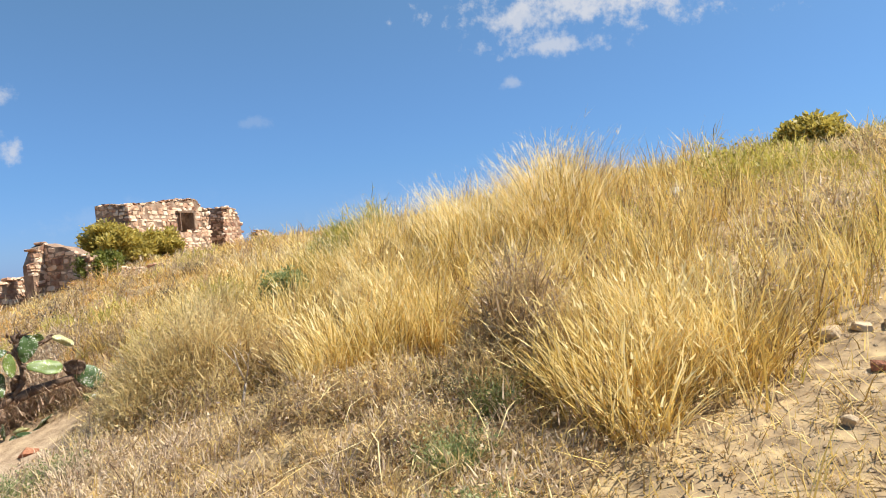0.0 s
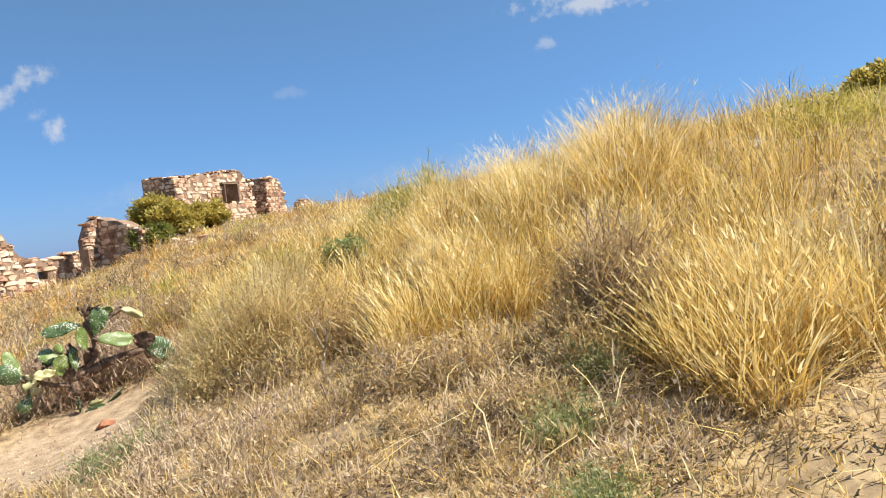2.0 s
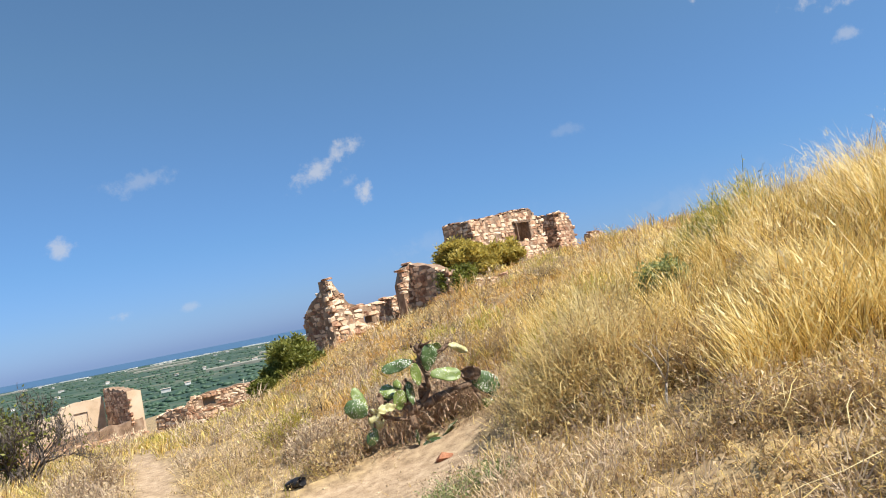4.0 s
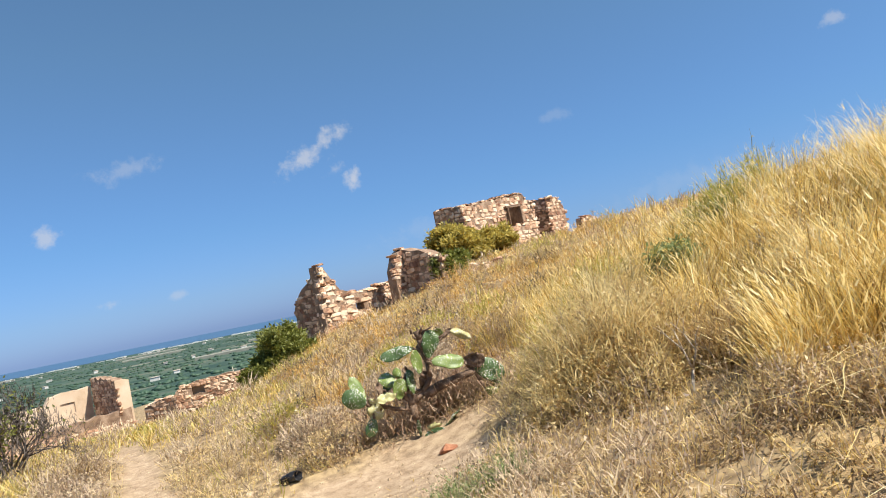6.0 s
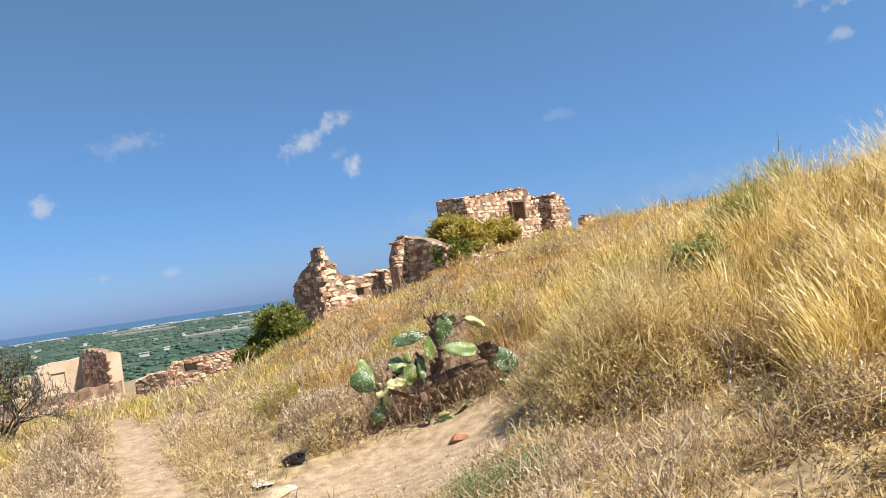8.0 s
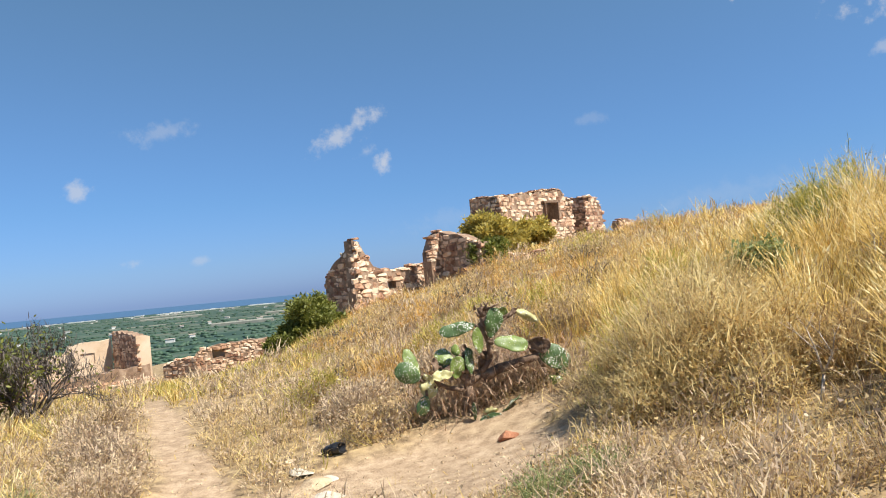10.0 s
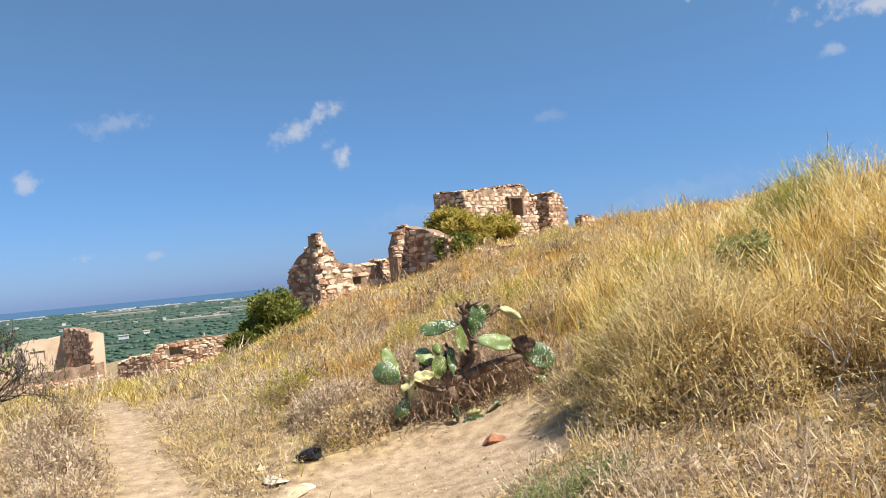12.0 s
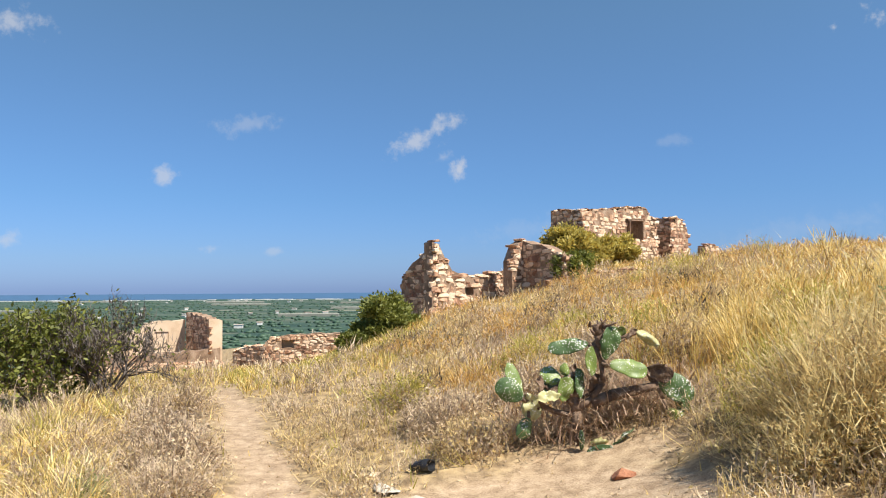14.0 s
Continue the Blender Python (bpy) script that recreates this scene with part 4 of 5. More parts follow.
for k in range(46):
    y = 420 + 1400 * rh.random() ** 1.4
    x = -y * rh.uniform(-0.02, 0.56)
    far_house("farm_building", "white farm building far out on the green plain", x, y, rh.uniform(2.5, 5.5) * (1 + y / 4000), rh.uniform(3, 5), rh.uniform(1.6, 2.8), rh.uniform(0.2, 0.5))
for x, y, w in ((-130, 720, 130), (-105, 980, 190), (-340, 1250, 220), (-520, 900, 120), (-420, 1500, 260), (-800, 1650, 300), (-150, 1350, 160)):
    top = thing("greenhouse", "long pale glasshouse on the plain", "greenhouse", (x, y, -25))
    bm = bmesh.new()
    bmesh.ops.create_cube(bm, size=1.0, matrix=Matrix.Translation((0, 0, 1.6)) @ Matrix.Diagonal((w * 0.45, 5, 3.2, 1)))
    bmesh.ops.bevel(bm, geom=[e for e in bm.edges if abs(e.verts[0].co.z - 3.2) < 0.01 and abs(e.verts[1].co.z - 3.2) < 0.01], offset=0.8, segments=1, affect="EDGES")
    part("roof", bm, PALEGLASS, top)
bm = bmesh.new()
for k in range(75):
    x = -1700 + 1900 * rh.random()
    y = 1960 - 0.02 * (x + 4300) + rh.uniform(-50, 40)
    w, h = rh.uniform(5, 60), rh.uniform(1.0, 2.4)
    bmesh.ops.create_cube(bm, size=1.0, matrix=Matrix.Translation((x, y, -25 + h / 2)) @ Matrix.Diagonal((w, 14, h, 1)))
me = bpy.data.meshes.new("coastal_town")
bm.to_mesh(me)
bm.free()
me.materials.append(WHITEWALL)
tagged(new("coastal_town", me), "strip of white houses along the distant shore", "town", kind="stuff")

# a lone power pole on the plain
top = thing("utility_pole", "thin grey power pole standing on the plain", "pole", (-42, 240, -25.5))
bm = bmesh.new()
tube(bm, (0, 0, 0), (0, 0, 14), 0.22, 0.14, 8)
part("post", bm, DEADWOOD, top)
bm = bmesh.new()
tube(bm, (-1.1, 0, 13.2), (1.1, 0, 13.2), 0.09, 0.09, 6)
part("crossarm", bm, DEADWOOD, top)

# orchards and hedges far below
tv, tt, n0 = [], [], 0
for k in range(2400):
    y = 330 + 1500 * rh.random() ** 1.6
    x = -y * rh.uniform(-0.05, 0.58)
    if k % 3:
        y = round(y / 60) * 60 + rh.normal(0, 3) + 0.12 * x
    w, h = rh.uniform(1.2, 4.0), rh.uniform(0.8, 2.2)
    ring = [(w * math.cos(i * 1.257 + k) * rh.uniform(0.7, 1.2), w * 0.6 * math.sin(i * 1.257 + k), h * rh.uniform(0.2, 0.6)) for i in range(5)]
    low5 = [(p * 0.7, q * 0.7, -0.2) for p, q, _ in ring]
    tv.append(np.array(low5 + ring + [(rh.normal(0, 0.5), 0, h)]) + (x, y, -25))
    f = []
    for i in range(5):
        m = (i + 1) % 5
        f += [(i, m, 5 + m), (i, 5 + m, 5 + i), (5 + i, 5 + m, 10)]
    tt.append(np.array(f) + n0)
    n0 += 11
tagged(put_mesh("orchards", mesh_of("orchards", np.concatenate(tv), np.concatenate(tt)), ORCHARD), "dark orchards and hedges on the distant plain", "trees", kind="stuff")

# ---- grasses and scrub ----
gr = np.random.default_rng(21)


def scatter(count, r0, r1, a0, a1):
    """Points round the walk, thinning with the distance: bearings in degrees right of north."""
    r = r0 + (r1 - r0) * gr.random(count)
    a = np.radians(gr.uniform(a0, a1, count))
    return 0.8 + r * np.sin(a), -0.6 + r * np.cos(a)


def inside(x, y):
    """True where the trodden earth leaves no room for plants."""
    return bareness(x, y) > gr.uniform(0.12, 0.6, np.shape(x))


def off_path(x, y):
    return x - path_x(y)


def stoutness(x, y):
    """Far stalks stand for several."""
    return np.maximum(1, np.hypot(x - 0.8, y + 0.6) / 8)


def field(name, label, count, r0, r1, a0, a1, keep, tall, wide, material, steps=2, slant=0.35, droop=0.3, tuft=6, anywhere=False):
    """One sheet of countless stalks, in little tufts."""
    x, y = scatter(count // tuft, r0, r1, a0, a1)
    ok = (gr.random(len(x)) < keep(x, y)) & (~inside(x, y) | anywhere)
    x, y = x[ok], y[ok]
    m = len(x)
    big = np.repeat(gr.uniform(0.65, 1.25, m), tuft)
    x, y = np.repeat(x, tuft), np.repeat(y, tuft)
    a = gr.uniform(0, 2 * math.pi, len(x))
    s = gr.random(len(x)) * 0.07
    x, y = x + np.cos(a) * s, y + np.sin(a) * s
    b = np.stack([x, y, soil(x, y) - 0.015], -1)
    ln = gr.uniform(*tall, len(x)) * big
    own, much = np.repeat(gr.uniform(0, 6.28, m), tuft), np.repeat(np.abs(gr.normal(0, slant, m)), tuft)
    sl = np.abs(gr.normal(0, slant, len(x)))
    lx, ly = sl * np.cos(a) + much * np.cos(own), sl * np.sin(a) + much * np.sin(own)
    v, t = blades(b, ln, np.arctan2(ly, lx), np.minimum(np.hypot(lx, ly), 1.5), wide * gr.uniform(0.6, 1.5, len(x)) * stoutness(x, y), steps, droop, gr)
    return tagged(put_mesh(name, mesh_of(name, v, t), material), label, "grass", kind="stuff")


def flecks(r, centres, spread, size):
    """Tiny dry leaves and husks about given points, one triangle each."""
    n = len(centres)
    c = centres + r.normal(0, spread, (n, 3))
    d, s = r.normal(0, 1, (n, 3)), r.normal(0, 1, (n, 3))
    d /= np.linalg.norm(d, axis=1)[:, None]
    s /= np.linalg.norm(s, axis=1)[:, None]
    ln = (size * r.uniform(0.6, 1.5, n))[:, None]
    v = np.stack([c, c + d * ln, c + s * ln * 0.7], 1)
    return v.reshape(-1, 3), np.arange(3 * n).reshape(-1, 3)


def dome_twigs(r, x, y, wide, tall, lo, hi, length, thick, up=0.35, stray=0.45):
    """Twigs standing out of rounded bushes, one for each entry of the arrays; gives their mesh and their feet."""
    n = len(x)
    a, e = r.uniform(0, 2 * math.pi, n), np.arcsin(r.random(n))
    rad = r.uniform(lo, hi, n) ** 0.6 * (1 + 0.16 * np.sin(3 * a + x * 7) + 0.10 * np.sin(5 * a + e * 6 + y * 5))
    nx, ny, nz = np.cos(a) * np.cos(e), np.sin(a) * np.cos(e), np.sin(e)
    px, py = x + nx * rad * wide / 2, y + ny * rad * wide / 2
    b = np.stack([px, py, soil(px, py) - 0.015 + nz * rad * tall], -1)
    d = np.stack([nx, ny, nz + up], -1) + r.normal(0, stray, (n, 3))
    d /= np.linalg.norm(d, axis=1)[:, None]
    v, t = blades(b, length, np.arctan2(d[:, 1], d[:, 0]), np.arccos(np.clip(d[:, 2], -0.3, 1)), thick, 2, 0.12, r)
    return v, t, b


def cushions(name, label, count, r0, r1, a0, a1, keep, wide, tall, material, twigs=70, thick=0.0045, husks=0):
    """Countless low rounded bushes of fine twigs."""
    x, y = scatter(count, r0, r1, a0, a1)
    ok = (gr.random(count) < keep(x, y)) & (bareness(x, y) < 0.12)
    x, y = x[ok], y[ok]
    w, h = gr.uniform(*wide, len(x)), gr.uniform(*tall, len(x))
    x, y, w, h = (np.repeat(q, twigs) for q in (x, y, w, h))
    v, t, b = dome_twigs(gr, x, y, w, h, 0.05, 1.0, np.clip(h * gr.uniform(0.25, 0.7, len(x)), 0.05, 0.3), thick * gr.uniform(0.6, 1.4, len(x)) * stoutness(x, y))
    pieces = [(v, t)]
    if husks:
        pieces.append(flecks(gr, np.repeat(b, husks, 0), 0.05, 0.024))
    return tagged(put_mesh(name, mesh_of(name, *joined(pieces)), material), label, "scrub", kind="stuff")


slope = lambda x, y: smooth(3.9, 4.9, off_path(x, y) + 0.5 * wave(x, y, 0.9, 0.7) - 0.8 * smooth(7.5, 10, y))
patch = lambda x, y, s, seed: 0.5 + 0.5 * wave(x, y, s, seed)
round_ = lambda x, y, cx, cy, rr: np.exp(-((x - cx) ** 2 + (y - cy) ** 2) / rr)
open_ = lambda x, y: np.clip(1 - round_(x, y, 4.3, 1.75, 0.3) - 0.9 * round_(x, y, 3.0, 5.2, 0.5) - 0.8 * round_(x, y, 4.3, 6.6, 0.25), 0, 1)
upper = lambda x, y: 1 - 0.75 * smooth(8.0, 10.0, y)
shoulder = lambda x, y: smooth(6.4, 8.0, x - 0.75 * np.maximum(y - 1.5, 0))
foot_zone = lambda x, y: smooth(0.3, 0.8, np.abs(off_path(x, y))) * (1 - 0.8 * slope(x, y))

field("straw_grass", "golden dry straw grass on the hillside", 52000, 2.5, 13, -8, 80, lambda x, y: slope(x, y) * open_(x, y) * upper(x, y) * (1 - 0.85 * shoulder(x, y)) * (0.15 + 0.85 * smooth(0.35, 0.6, patch(x, y, 1.1, 2.2))), (0.25, 0.62), 0.0085, STRAW, 3, 0.16, 0.3)
field("straw_grass", "short golden straw far up the slope", 70000, 9, 44, -12, 80, lambda x, y: 0.05 + 0.9 * smooth(2, 7, off_path(x, y)) * smooth(0.3, 0.6, patch(x, y, 0.5, 5.2)), (0.08, 0.24), 0.008, STRAW, 2, 0.4, 0.3)
field("olive_grass", "yellow-green grass on the slope", 50000, 4, 24, -25, 80, lambda x, y: (0.2 + 0.8 * slope(x, y)) * (1 - 0.95 * smooth(8, 11, y)) * np.maximum(smooth(0.55, 0.75, patch(x, y, 0.8, 4.4)), 0.6 * shoulder(x, y)), (0.12, 0.34), 0.008, OLIVE, 2, 0.3, 0.25)
field("rusty_grass", "rust-orange dry grass on the slope below the ruins", 80000, 7.5, 32, -8, 45, lambda x, y: smooth(1.8, 3.2, off_path(x, y)) * smooth(0.36, 0.55, patch(x, y, 0.6, 9.1)), (0.08, 0.24), 0.008, ORANGE, 2, 0.3, 0.3)
field("dry_scrub", "grey-brown dry twigs and litter", 90000, 1.5, 12, -60, 102, lambda x, y: 0.3 + 0.7 * smooth(0.3, 0.6, patch(x, y, 1.3, 6.0)), (0.04, 0.14), 0.0065, TWIG, 2, 0.95, 0.5, tuft=14)
field("straw_litter", "fallen straw lying on the earth", 70000, 1.5, 12, -60, 104, lambda x, y: 0.3 + 0.7 * smooth(0.4, 0.7, patch(x, y, 1.7, 3.0)), (0.06, 0.26), 0.0065, STRAW, 2, 1.5, 0.1, tuft=3)
field("straw_litter", "scraps of straw and chaff on the trodden earth", 55000, 1.5, 8, -20, 106, lambda x, y: 0.10 + 0.9 * smooth(2.0, 3.0, x), (0.02, 0.11), 0.0065, STRAW, 2, 1.5, 0.1, tuft=3, anywhere=True)
field("path_side_grass", "straw and olive grass on the downhill side of the path", 42000, 3.5, 14, -70, -8, lambda x, y: smooth(0.9, 1.8, -off_path(x, y)) * 0.6 * smooth(0.35, 0.6, patch(x, y, 0.9, 8.0)), (0.15, 0.42), 0.008, STRAW, 3, 0.5, 0.6)
field("path_side_grass", "pale yellow grass where the path drops away", 42000, 12, 36, -35, -3, lambda x, y: smooth(-6, -1, off_path(x, y)) * (1 - smooth(4, 6, off_path(x, y))) * 0.6, (0.08, 0.22), 0.008, OLIVE, 2, 0.35, 0.3)
field("path_side_grass", "pale straw tips among the grass where the path drops away", 30000, 12, 36, -35, 0, lambda x, y: smooth(-6, -1, off_path(x, y)) * (1 - smooth(4, 6, off_path(x, y))) * smooth(0.4, 0.6, patch(x, y, 0.8, 1.9)), (0.10, 0.28), 0.008, STRAW, 2, 0.3, 0.3)
field("hill_grass", "dry grass on the hillside behind", 30000, 3, 26, 85, 295, lambda x, y: 0.8 + 0 * x, (0.2, 0.45), 0.008, STRAW, 2, 0.4, 0.3)

cushions("dry_cushion_scrub", "low grey-brown cushions of dry twigs and husks", 1100, 2.0, 10, -50, 96, lambda x, y: 0.05 + 0.95 * foot_zone(x, y), (0.22, 0.55), (0.07, 0.20), TWIG, 60, 0.0075, 1)
cushions("grey_cushion_scrub", "low mauve-grey cushions of dead twigs", 800, 2.2, 12, -55, 75, lambda x, y: (0.04 + 0.96 * foot_zone(x, y)) * smooth(0.35, 0.6, patch(x, y, 0.9, 7.0)), (0.25, 0.65), (0.10, 0.27), MAUVE, 60, 0.0075, 1)
cushions("scrub_carpet", "low carpet of mauve-brown dry scrub beside the path", 1100, 3.5, 16, -42, 24, lambda x, y: smooth(0.4, 0.6, np.abs(off_path(x, y))) * (1 - smooth(5, 7, off_path(x, y))), (0.3, 0.7), (0.10, 0.25), MAUVE, 60, 0.0075, 1)
cushions("dry_cushion_scrub", "low grey-brown cushions of dry twigs further on", 1100, 9, 38, -38, 75, lambda x, y: 0.2 + 0.8 * smooth(0.4, 0.6, patch(x, y, 0.7, 6.6)), (0.4, 1.0), (0.2, 0.42), MAUVE, 60, 0.008)
cushions("straw_bushes", "rounded golden bushes of dry straw and stalks", 330, 3.0, 17, -10, 80, lambda x, y: slope(x, y) * open_(x, y) * upper(x, y) * (1 - 0.9 * shoulder(x, y)) * smooth(0.4, 0.6, patch(x, y, 1.3, 5.5)), (0.5, 1.0), (0.3, 0.65), STRAW, 120, 0.0085, 1)
cushions("low_straw", "low straw cushions on the slope below the ruins", 520, 8, 34, -8, 80, lambda x, y: smooth(0.35, 0.6, patch(x, y, 0.55, 2.9)), (0.4, 0.9), (0.15, 0.34), STRAW, 70, 0.008)
cushions("rusty_scrub", "low rusty cushions of dry grass below the ruins", 620, 8, 30, -8, 45, lambda x, y: smooth(0.42, 0.6, patch(x, y, 0.6, 9.1)), (0.4, 0.9), (0.15, 0.32), ORANGE, 70, 0.008)
cushions("twig_bushes", "rounded grey-brown bushes of dead stalks", 300, 3.6, 20, -45, 80, lambda x, y: 0.12 + 0.88 * np.maximum(slope(x, y) * 0.6, shoulder(x, y)), (0.5, 1.0), (0.22, 0.45), TWIG, 100, 0.008, 1)
cushions("olive_cushion_scrub", "low olive-yellow cushions of scrub", 420, 5, 28, -30, 80, lambda x, y: (0.2 + 0.4 * slope(x, y) + 0.4 * shoulder(x, y)) * (1 - 0.8 * smooth(9, 12, y)), (0.4, 0.9), (0.2, 0.42), OLIVE, 85, 0.008)
cushions("dry_cushion_scrub", "low dry scrub on the open ground behind", 300, 1.6, 16, 82, 285, lambda x, y: 0.7 + 0 * x, (0.3, 0.7), (0.1, 0.25), TWIG, 70, 0.006)


def tussock(label, x, y, radius, tall, count, seed, material=None, spread=0.5, heads=0.35, plumes=0.0, name="grass_tussock", wide=0.0085, bold=0.12, fall=0.12):
    """A clump of straight stalks fanning out of one foot, some with pale ears or feathery heads."""
    r = np.random.default_rng(seed)
    a = r.uniform(0, 2 * math.pi, count)
    k = np.sqrt(r.random(count))
    px, py = x + np.cos(a) * k * radius * 0.55, y + np.sin(a) * k * radius * 0.55
    b = np.stack([px, py, soil(px, py) - 0.02], -1)
    slant = spread * k * r.uniform(0.4, 1.2, count) + np.abs(r.normal(0, 0.13, count))
    slant = np.where(r.random(count) < fall, r.uniform(0.7, 1.35, count), slant)
    ln = tall * r.uniform(0.4, 1.05, count) * (1 - 0.12 * k)
    top = thing(name, label, "grass", (0, 0, 0), group="straw tussocks" if name == "grass_tussock" else "herbs")
    bend = a + r.normal(0, 1.2, count)
    v, t = blades(b, ln, bend, slant, wide * r.uniform(0.6, 1.4, count), 3, 0.26, r)
    if name == "green_herb":
        mids = np.concatenate([v.reshape(count, 7, 3)[:, q] for q in (2, 4, 5, 6)])
        put_mesh("leaves", mesh_of("leaves", *flecks(r, mids, 0.02, 0.018)), material, top)
    put_mesh("straw", mesh_of("straw", v, t), material or STRAW, top)
    rows = v.reshape(count, 7, 3)
    m = int(count * bold)
    if m:
        bv, bt = blades(b[:m], ln[:m] * 1.06, bend[:m] + 0.1, slant[:m], r.uniform(0.010, 0.016, m), 3, 0.22, r)
        put_mesh("thick_straw", mesh_of("thick_straw", bv, bt), BOLD, top)
    m = int(count * heads)
    if m:
        e = rows[:m, 6]
        d = e - (rows[:m, 4] + rows[:m, 5]) / 2
        d /= np.linalg.norm(d, axis=1)[:, None]
        hv, ht = blades(e - d * 0.03, r.uniform(0.05, 0.12, m), np.arctan2(d[:, 1], d[:, 0]), np.arccos(np.clip(d[:, 2], -1, 1)), r.uniform(0.010, 0.016, m), 2, 0.1, r)
        put_mesh("ear", mesh_of("ear", hv, ht), BOLD, top, "pale dry ears")
    m = int(count * plumes)
    if m:
        e = np.repeat(rows[:m, 6], 3, 0)
        hv, ht = blades(e - (0, 0, 0.05), r.uniform(0.06, 0.24, m * 3), np.repeat(bend[:m], 3) + r.normal(0, 0.4, m * 3), r.uniform(0.2, 0.9, m * 3), r.uniform(0.002, 0.004, m * 3), 2, 0.3, r)
        put_mesh("plume", mesh_of("plume", hv, ht), PALE, top, "pale feathery seed heads")
    return top


# tall clumps on the hillside: place, radius, height, stalks, plumes
FOOT_TUSSOCKS = [
    (4.35, 0.85, 0.75, 0.85, 1300, 0.0), (4.8, 0.45, 0.5, 0.8, 700, 0.0), (4.05, 0.45, 0.4, 0.6, 420, 0.0), (4.95, 1.0, 0.55, 0.8, 700, 0.0),
    (3.75, 3.15, 0.7, 0.85, 1300, 0.0), (3.35, 3.0, 0.4, 0.6, 500, 0.0), (4.2, 2.9, 0.5, 0.85, 700, 0.0), (4.5, 4.0, 0.7, 0.85, 1100, 0.1),
    (5.1, 2.6, 0.6, 0.8, 800, 0.1), (3.45, 6.7, 0.65, 0.8, 1100, 0.0), (3.2, 7.6, 0.7, 0.7, 900, 0.0), (3.8, 5.2, 0.5, 0.7, 600, 0.0),
]
CREST_TUSSOCKS = [
    (5.5, 4.2, 0.8, 0.95, 1100, 0.3), (6.3, 3.8, 0.8, 1.0, 1200, 0.6), (6.9, 4.3, 0.8, 1.05, 1200, 0.7), (7.3, 5.1, 0.8, 1.0, 1100, 0.6),
    (6.2, 5.3, 0.8, 0.95, 1100, 0.5), (5.2, 5.5, 0.7, 0.85, 900, 0.2), (5.3, 6.9, 0.8, 0.85, 1000, 0.2), (6.1, 7.4, 0.8, 0.95, 1000, 0.4),
    (6.9, 6.6, 0.8, 1.0, 1000, 0.5), (4.7, 8.0, 0.7, 0.7, 800, 0.1), (5.5, 8.6, 0.7, 0.75, 800, 0.2), (4.9, 10.4, 0.7, 0.6, 600, 0.2), (5.3, 12.0, 0.8, 0.65, 600, 0.2),
]
for k, (x, y, rad, tall, count, plumes) in enumerate(FOOT_TUSSOCKS + CREST_TUSSOCKS):
    tussock("tall golden tussock of dry grass with pale seed heads", x, y, rad, tall * 0.93, int(count * 0.6), 100 + k, plumes=plumes * 0.7, heads=0.35 if plumes < 0.3 else 0.1)


def dry_bush(label, x, y, wide, tall, count, seed, tips=STRAW, inner=TWIG, stout=1.0, husks=2, stems=8):
    """A rounded bush of countless fine dead twigs standing out every way, with dry husks."""
    r = np.random.default_rng(seed)
    top = thing("dry_bush", label, "bush", (0, 0, 0), group="dead bushes")
    for name, mat_, share, lo, hi, thick, up in (("brushwood", inner, 0.42, 0.0, 0.8, 0.0085, 0.1), ("straw", tips, 0.58, 0.4, 1.0, 0.0075, 0.3)):
        n = int(count * share * 0.6)
        one = np.ones(n)
        v, t, b = dome_twigs(r, x * one, y * one, wide * one, 0.85 * tall * one, lo, hi, r.uniform(0.10, 0.28, n) * tall / 0.6, thick * stout * r.uniform(0.6, 1.5, n), up, 0.75)
        pieces = [(v, t)] + ([flecks(r, np.repeat(v.reshape(n, 5, 3)[:, 3], husks, 0), 0.03, 0.022 * stout)] if husks else [])
        put_mesh(name, mesh_of(name, *joined(pieces)), mat_, top)
    if stems:
        bm, ends = bmesh.new(), []
        for k in range(stems):
            a = k * 2 * math.pi / stems + r.uniform(-0.2, 0.2)
            boughs(bm, r, (x + 0.1 * math.cos(a), y + 0.1 * math.sin(a), float(soil(x, y)) - 0.03), (math.cos(a) * wide / tall * 0.5, math.sin(a) * wide / tall * 0.5, 1), tall * 0.36, 0.008, 1, ends)
        tagged(part("stem", bm, DEADWOOD, top), kind="stuff")
    return top


# the bushes that can be told apart: place, width, height, twigs, tips, inside
STRAW_WORDS, GREY_WORDS, GREEN_WORDS = "rounded dead bush of fine straw-coloured twigs", "rounded grey-brown dead bush in the straw", "rounded yellow-green bush going dry in the straw"
NEAR_BUSHES = [
    (STRAW_WORDS, 2.75, 4.75, 1.45, 0.85, 9000, TIPS, TWIG), (GREY_WORDS, 2.35, 4.45, 0.85, 0.45, 3600, TIPS, TWIG), (STRAW_WORDS, 3.0, 4.35, 0.9, 0.62, 3600, TIPS, TWIG),
    (GREY_WORDS, 2.75, 4.0, 0.8, 0.38, 2600, TIPS, MAUVE), (GREY_WORDS, 3.35, 3.9, 0.7, 0.45, 2200, TWIG, TWIG), (GREEN_WORDS, 2.7, 5.7, 0.9, 0.65, 2600, OLIVE, TWIG),
    (STRAW_WORDS, 3.1, 5.7, 1.0, 0.75, 2800, TIPS, TWIG), ("dark round thorn bush half dead in the straw", 4.3, 1.75, 0.8, 0.8, 5200, TWIG, MAUVE), (GREY_WORDS, 3.85, 1.55, 0.7, 0.4, 1800, TWIG, TWIG),
    (GREY_WORDS, 3.5, 2.2, 0.8, 0.35, 1900, TWIG, MAUVE), (GREY_WORDS, 3.1, 2.6, 0.8, 0.3, 1900, TWIG, MAUVE), (GREY_WORDS, 3.2, 1.35, 0.7, 0.25, 1500, TWIG, MAUVE),
]
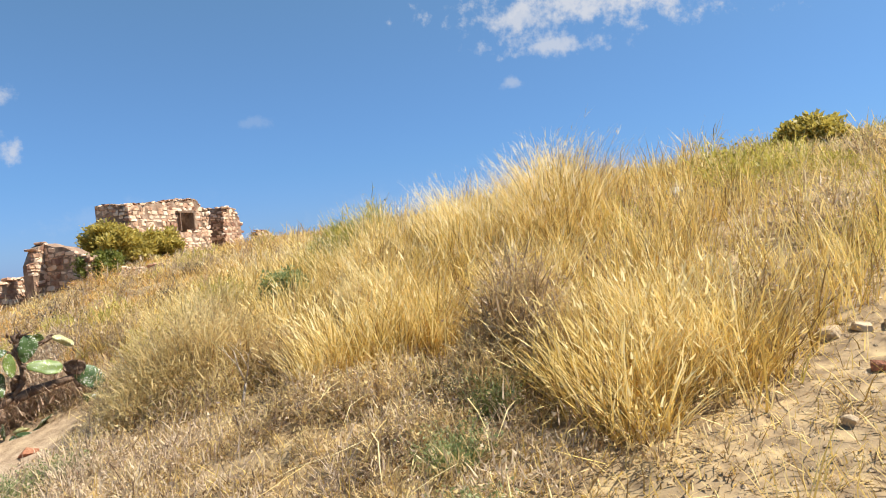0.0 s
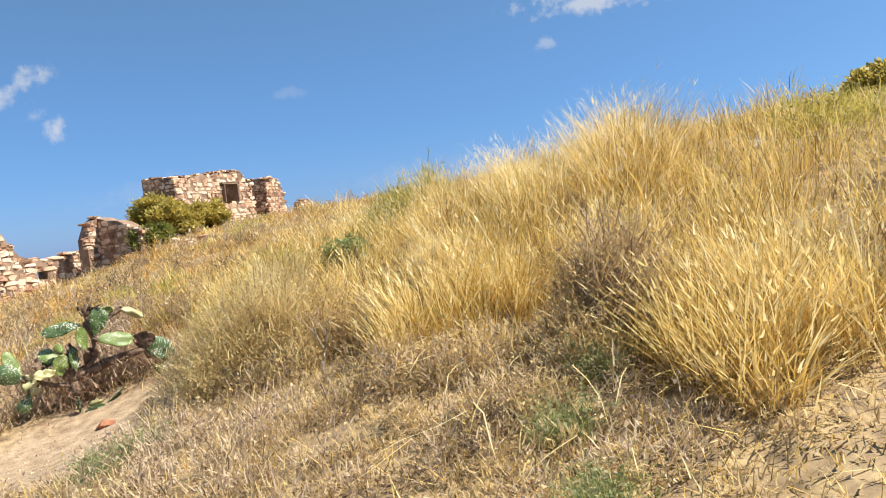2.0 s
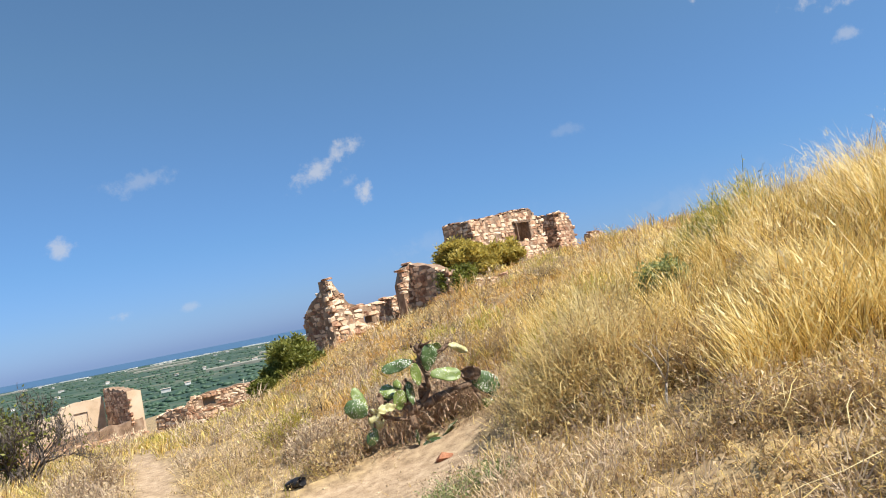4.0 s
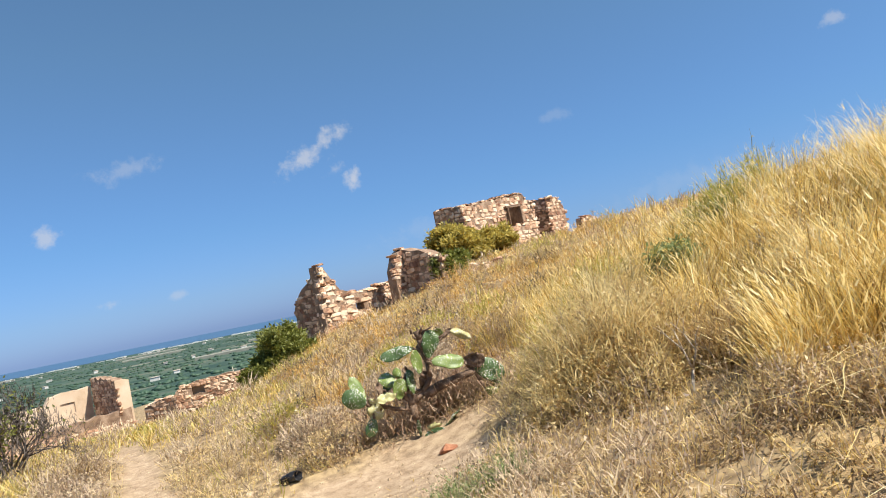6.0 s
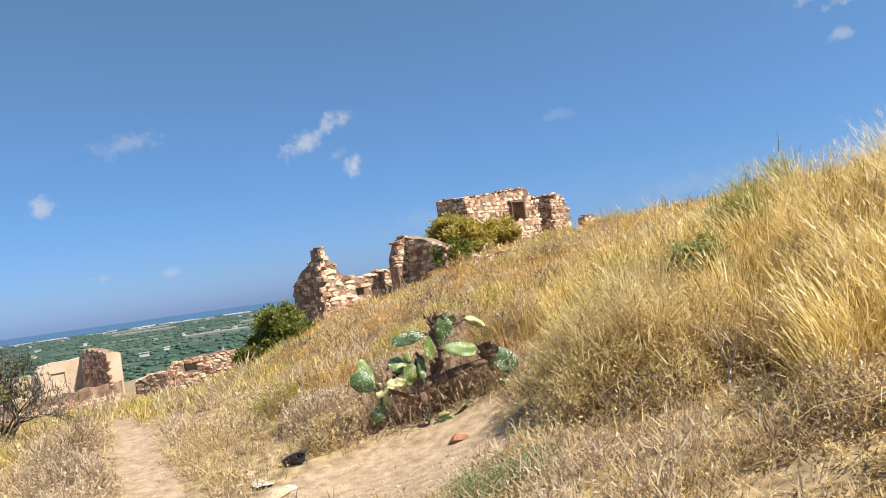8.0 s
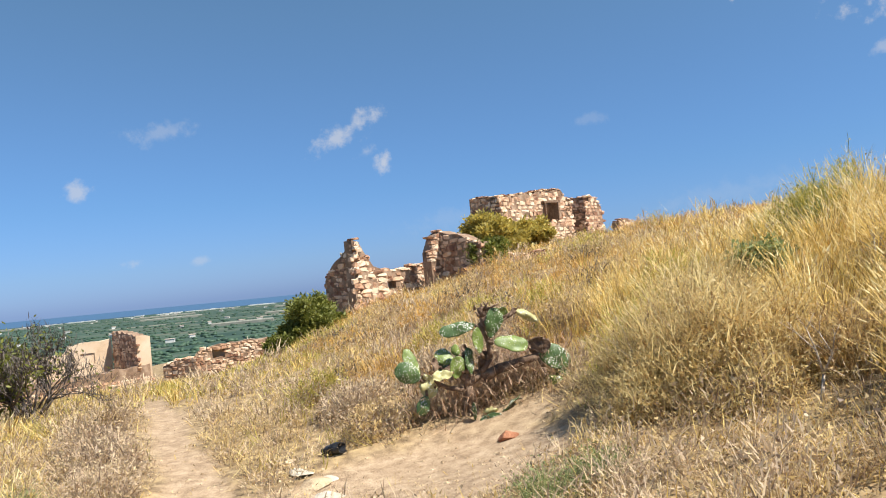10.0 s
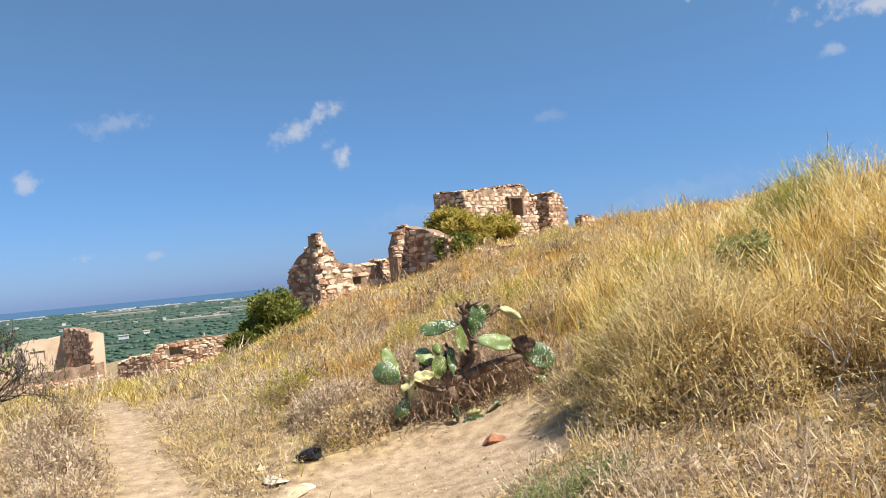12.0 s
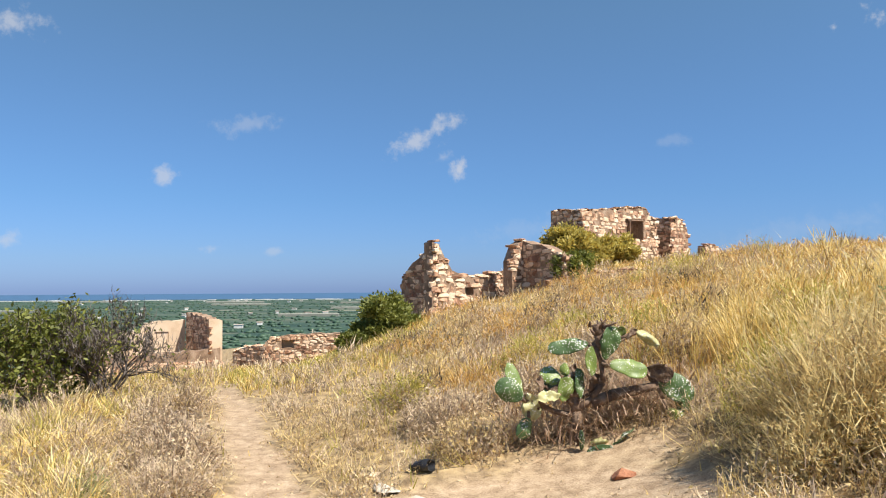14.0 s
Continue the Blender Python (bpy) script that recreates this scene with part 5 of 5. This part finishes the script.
MID_BUSHES = [
    (GREY_WORDS, 5.35, 0.75, 0.7, 0.4, 1500, TWIG, MAUVE), (STRAW_WORDS, 4.1, 3.9, 0.8, 0.6, 2000, TIPS, TWIG), (GREEN_WORDS, 3.7, 7.4, 0.9, 0.6, 1800, OLIVE, TWIG),
    (GREEN_WORDS, 5.5, 7.7, 1.0, 0.75, 2200, OLIVE, FRESH), (GREEN_WORDS, 6.2, 8.1, 1.1, 0.8, 2000, OLIVE, FRESH), (STRAW_WORDS, 4.7, 5.0, 0.9, 0.7, 1800, STRAW, TWIG),
    (GREY_WORDS, 2.6, 8.0, 0.9, 0.5, 1600, TWIG, MAUVE), (GREY_WORDS, 2.0, 8.8, 0.9, 0.5, 1500, MAUVE, MAUVE), (GREEN_WORDS, 1.2, 9.2, 0.9, 0.45, 1400, OLIVE, TWIG), (GREY_WORDS, 1.0, 7.6, 0.9, 0.45, 1900, MAUVE, MAUVE),
    (GREY_WORDS, 1.6, 7.4, 0.7, 0.5, 1500, MAUVE, MAUVE), (GREY_WORDS, 0.1, 7.3, 0.9, 0.35, 1700, MAUVE, MAUVE), (GREEN_WORDS, -0.4, 8.4, 0.8, 0.4, 1300, OLIVE, MAUVE), (GREY_WORDS, 0.3, 6.5, 0.7, 0.3, 1500, TWIG, MAUVE),
    (GREY_WORDS, -1.9, 5.6, 0.8, 0.35, 1900, MAUVE, MAUVE), (GREY_WORDS, -2.2, 6.6, 0.9, 0.4, 1900, MAUVE, MAUVE), (GREY_WORDS, -2.7, 7.6, 0.9, 0.4, 1700, MAUVE, MAUVE), (GREY_WORDS, -3.0, 9.0, 0.9, 0.4, 1500, MAUVE, TWIG),
]
for k, (words, x, y, wide, tall, count, tip, core) in enumerate(NEAR_BUSHES + MID_BUSHES):
    dry_bush(words, x, y, wide, tall, count, 400 + k, tip, core, 1.0 if y < 6.5 else 1.25)
rd = np.random.default_rng(31)
for k in range(100):
    if k < 50:
        x, y = rd.uniform(7, 16), rd.uniform(1.0, 9)
    else:
        x, y = rd.uniform(-1.0, 8.0), rd.uniform(9.0, 19)
    kind_, w = rd.random() * (1.0 if k < 50 else 0.75), rd.uniform(0.7, 1.3)
    green_to = 0.68 if k < 50 else 0.44
    tip, core = (TWIG, MAUVE if k % 2 else DARKTWIG) if kind_ < 0.35 else (OLIVE, OLIVE) if kind_ < green_to else (STRAW, TWIG) if k < 50 else (ORANGE, MAUVE)
    words = "low grey-brown dead bush on the upper slope" if kind_ < 0.35 else "low yellow-green bush on the upper slope" if kind_ < green_to else "low straw-coloured bush on the upper slope"
    if float(bareness(x, y)) > 0.1:
        continue
    dry_bush(words, x, y, w, w * rd.uniform(0.35, 0.5), 800, 600 + k, tip, core, 1.7, 1, 0)

# thin wands standing over the near bushes
r = np.random.default_rng(9)
for k, (x, y, tall) in enumerate(((2.35, 4.55, 0.85), (2.75, 4.5, 0.8), (1.85, 7.2, 0.7), (1.1, 8.2, 0.5))):
    wand = thing("dead_shoot", "thin grey branching dead shoot standing out of a bush", "twig", (x, y, float(soil(x, y))))
    bm, ends = bmesh.new(), []
    for q in range(3):
        boughs(bm, r, (0.03 * q, 0, -0.02), (r.normal(0, 0.2), r.normal(0, 0.2), 1), tall * 0.42, 0.0045, 2, ends, 0.35, 2)
    part("stem", bm, DEADWOOD, wand)
r = np.random.default_rng(5)
fx, fy = 3.25 + r.normal(0, 0.3, 22), 2.2 + r.normal(0, 0.8, 22)
v, t = blades(np.stack([fx, fy, soil(fx, fy) + 0.2], -1), r.uniform(0.4, 0.9, 22), 3.9 + r.normal(0, 0.5, 22), r.uniform(1.2, 1.7, 22), r.uniform(0.006, 0.009, 22), 3, 0.25, r)
tagged(put_mesh("fallen_stalks", mesh_of("fallen_stalks", v, t), BOLD), "long pale stalks bent over onto the litter", "grass", kind="stuff")
for k, (x, y, rad, tall, count) in enumerate(((-2.5, 5.3, 0.5, 0.55, 420), (-3.0, 6.1, 0.5, 0.5, 420), (-3.7, 7.2, 0.6, 0.6, 500), (-4.3, 8.4, 0.7, 0.6, 500), (-3.3, 8.0, 0.4, 0.4, 260), (-4.0, 6.4, 0.5, 0.55, 420), (-4.6, 9.6, 0.6, 0.5, 420), (-3.9, 9.4, 0.5, 0.45, 360))):
    tussock("arching tussock of yellow-green grass beside the path", x, y, rad, tall, int(count * 0.55), 160 + k, OLIVE if k % 2 else STRAW, 1.25, 0.12, fall=0.3, wide=0.0062)
for k, (x, y, rad, tall) in enumerate(((1.30, 3.55, 0.3, 0.26), (1.62, 3.6, 0.22, 0.22), (3.25, 0.95, 0.2, 0.34), (2.95, 0.35, 0.2, 0.28), (3.75, 1.35, 0.12, 0.4), (-2.55, 5.6, 0.3, 0.25), (-0.15, 3.6, 0.2, 0.2))):
    tussock("low grey-green feathery herb growing in the litter", x, y, rad, tall, 260, 200 + k, FRESH, 0.7, 0.0, 0.0, "green_herb", 0.004, 0.0)
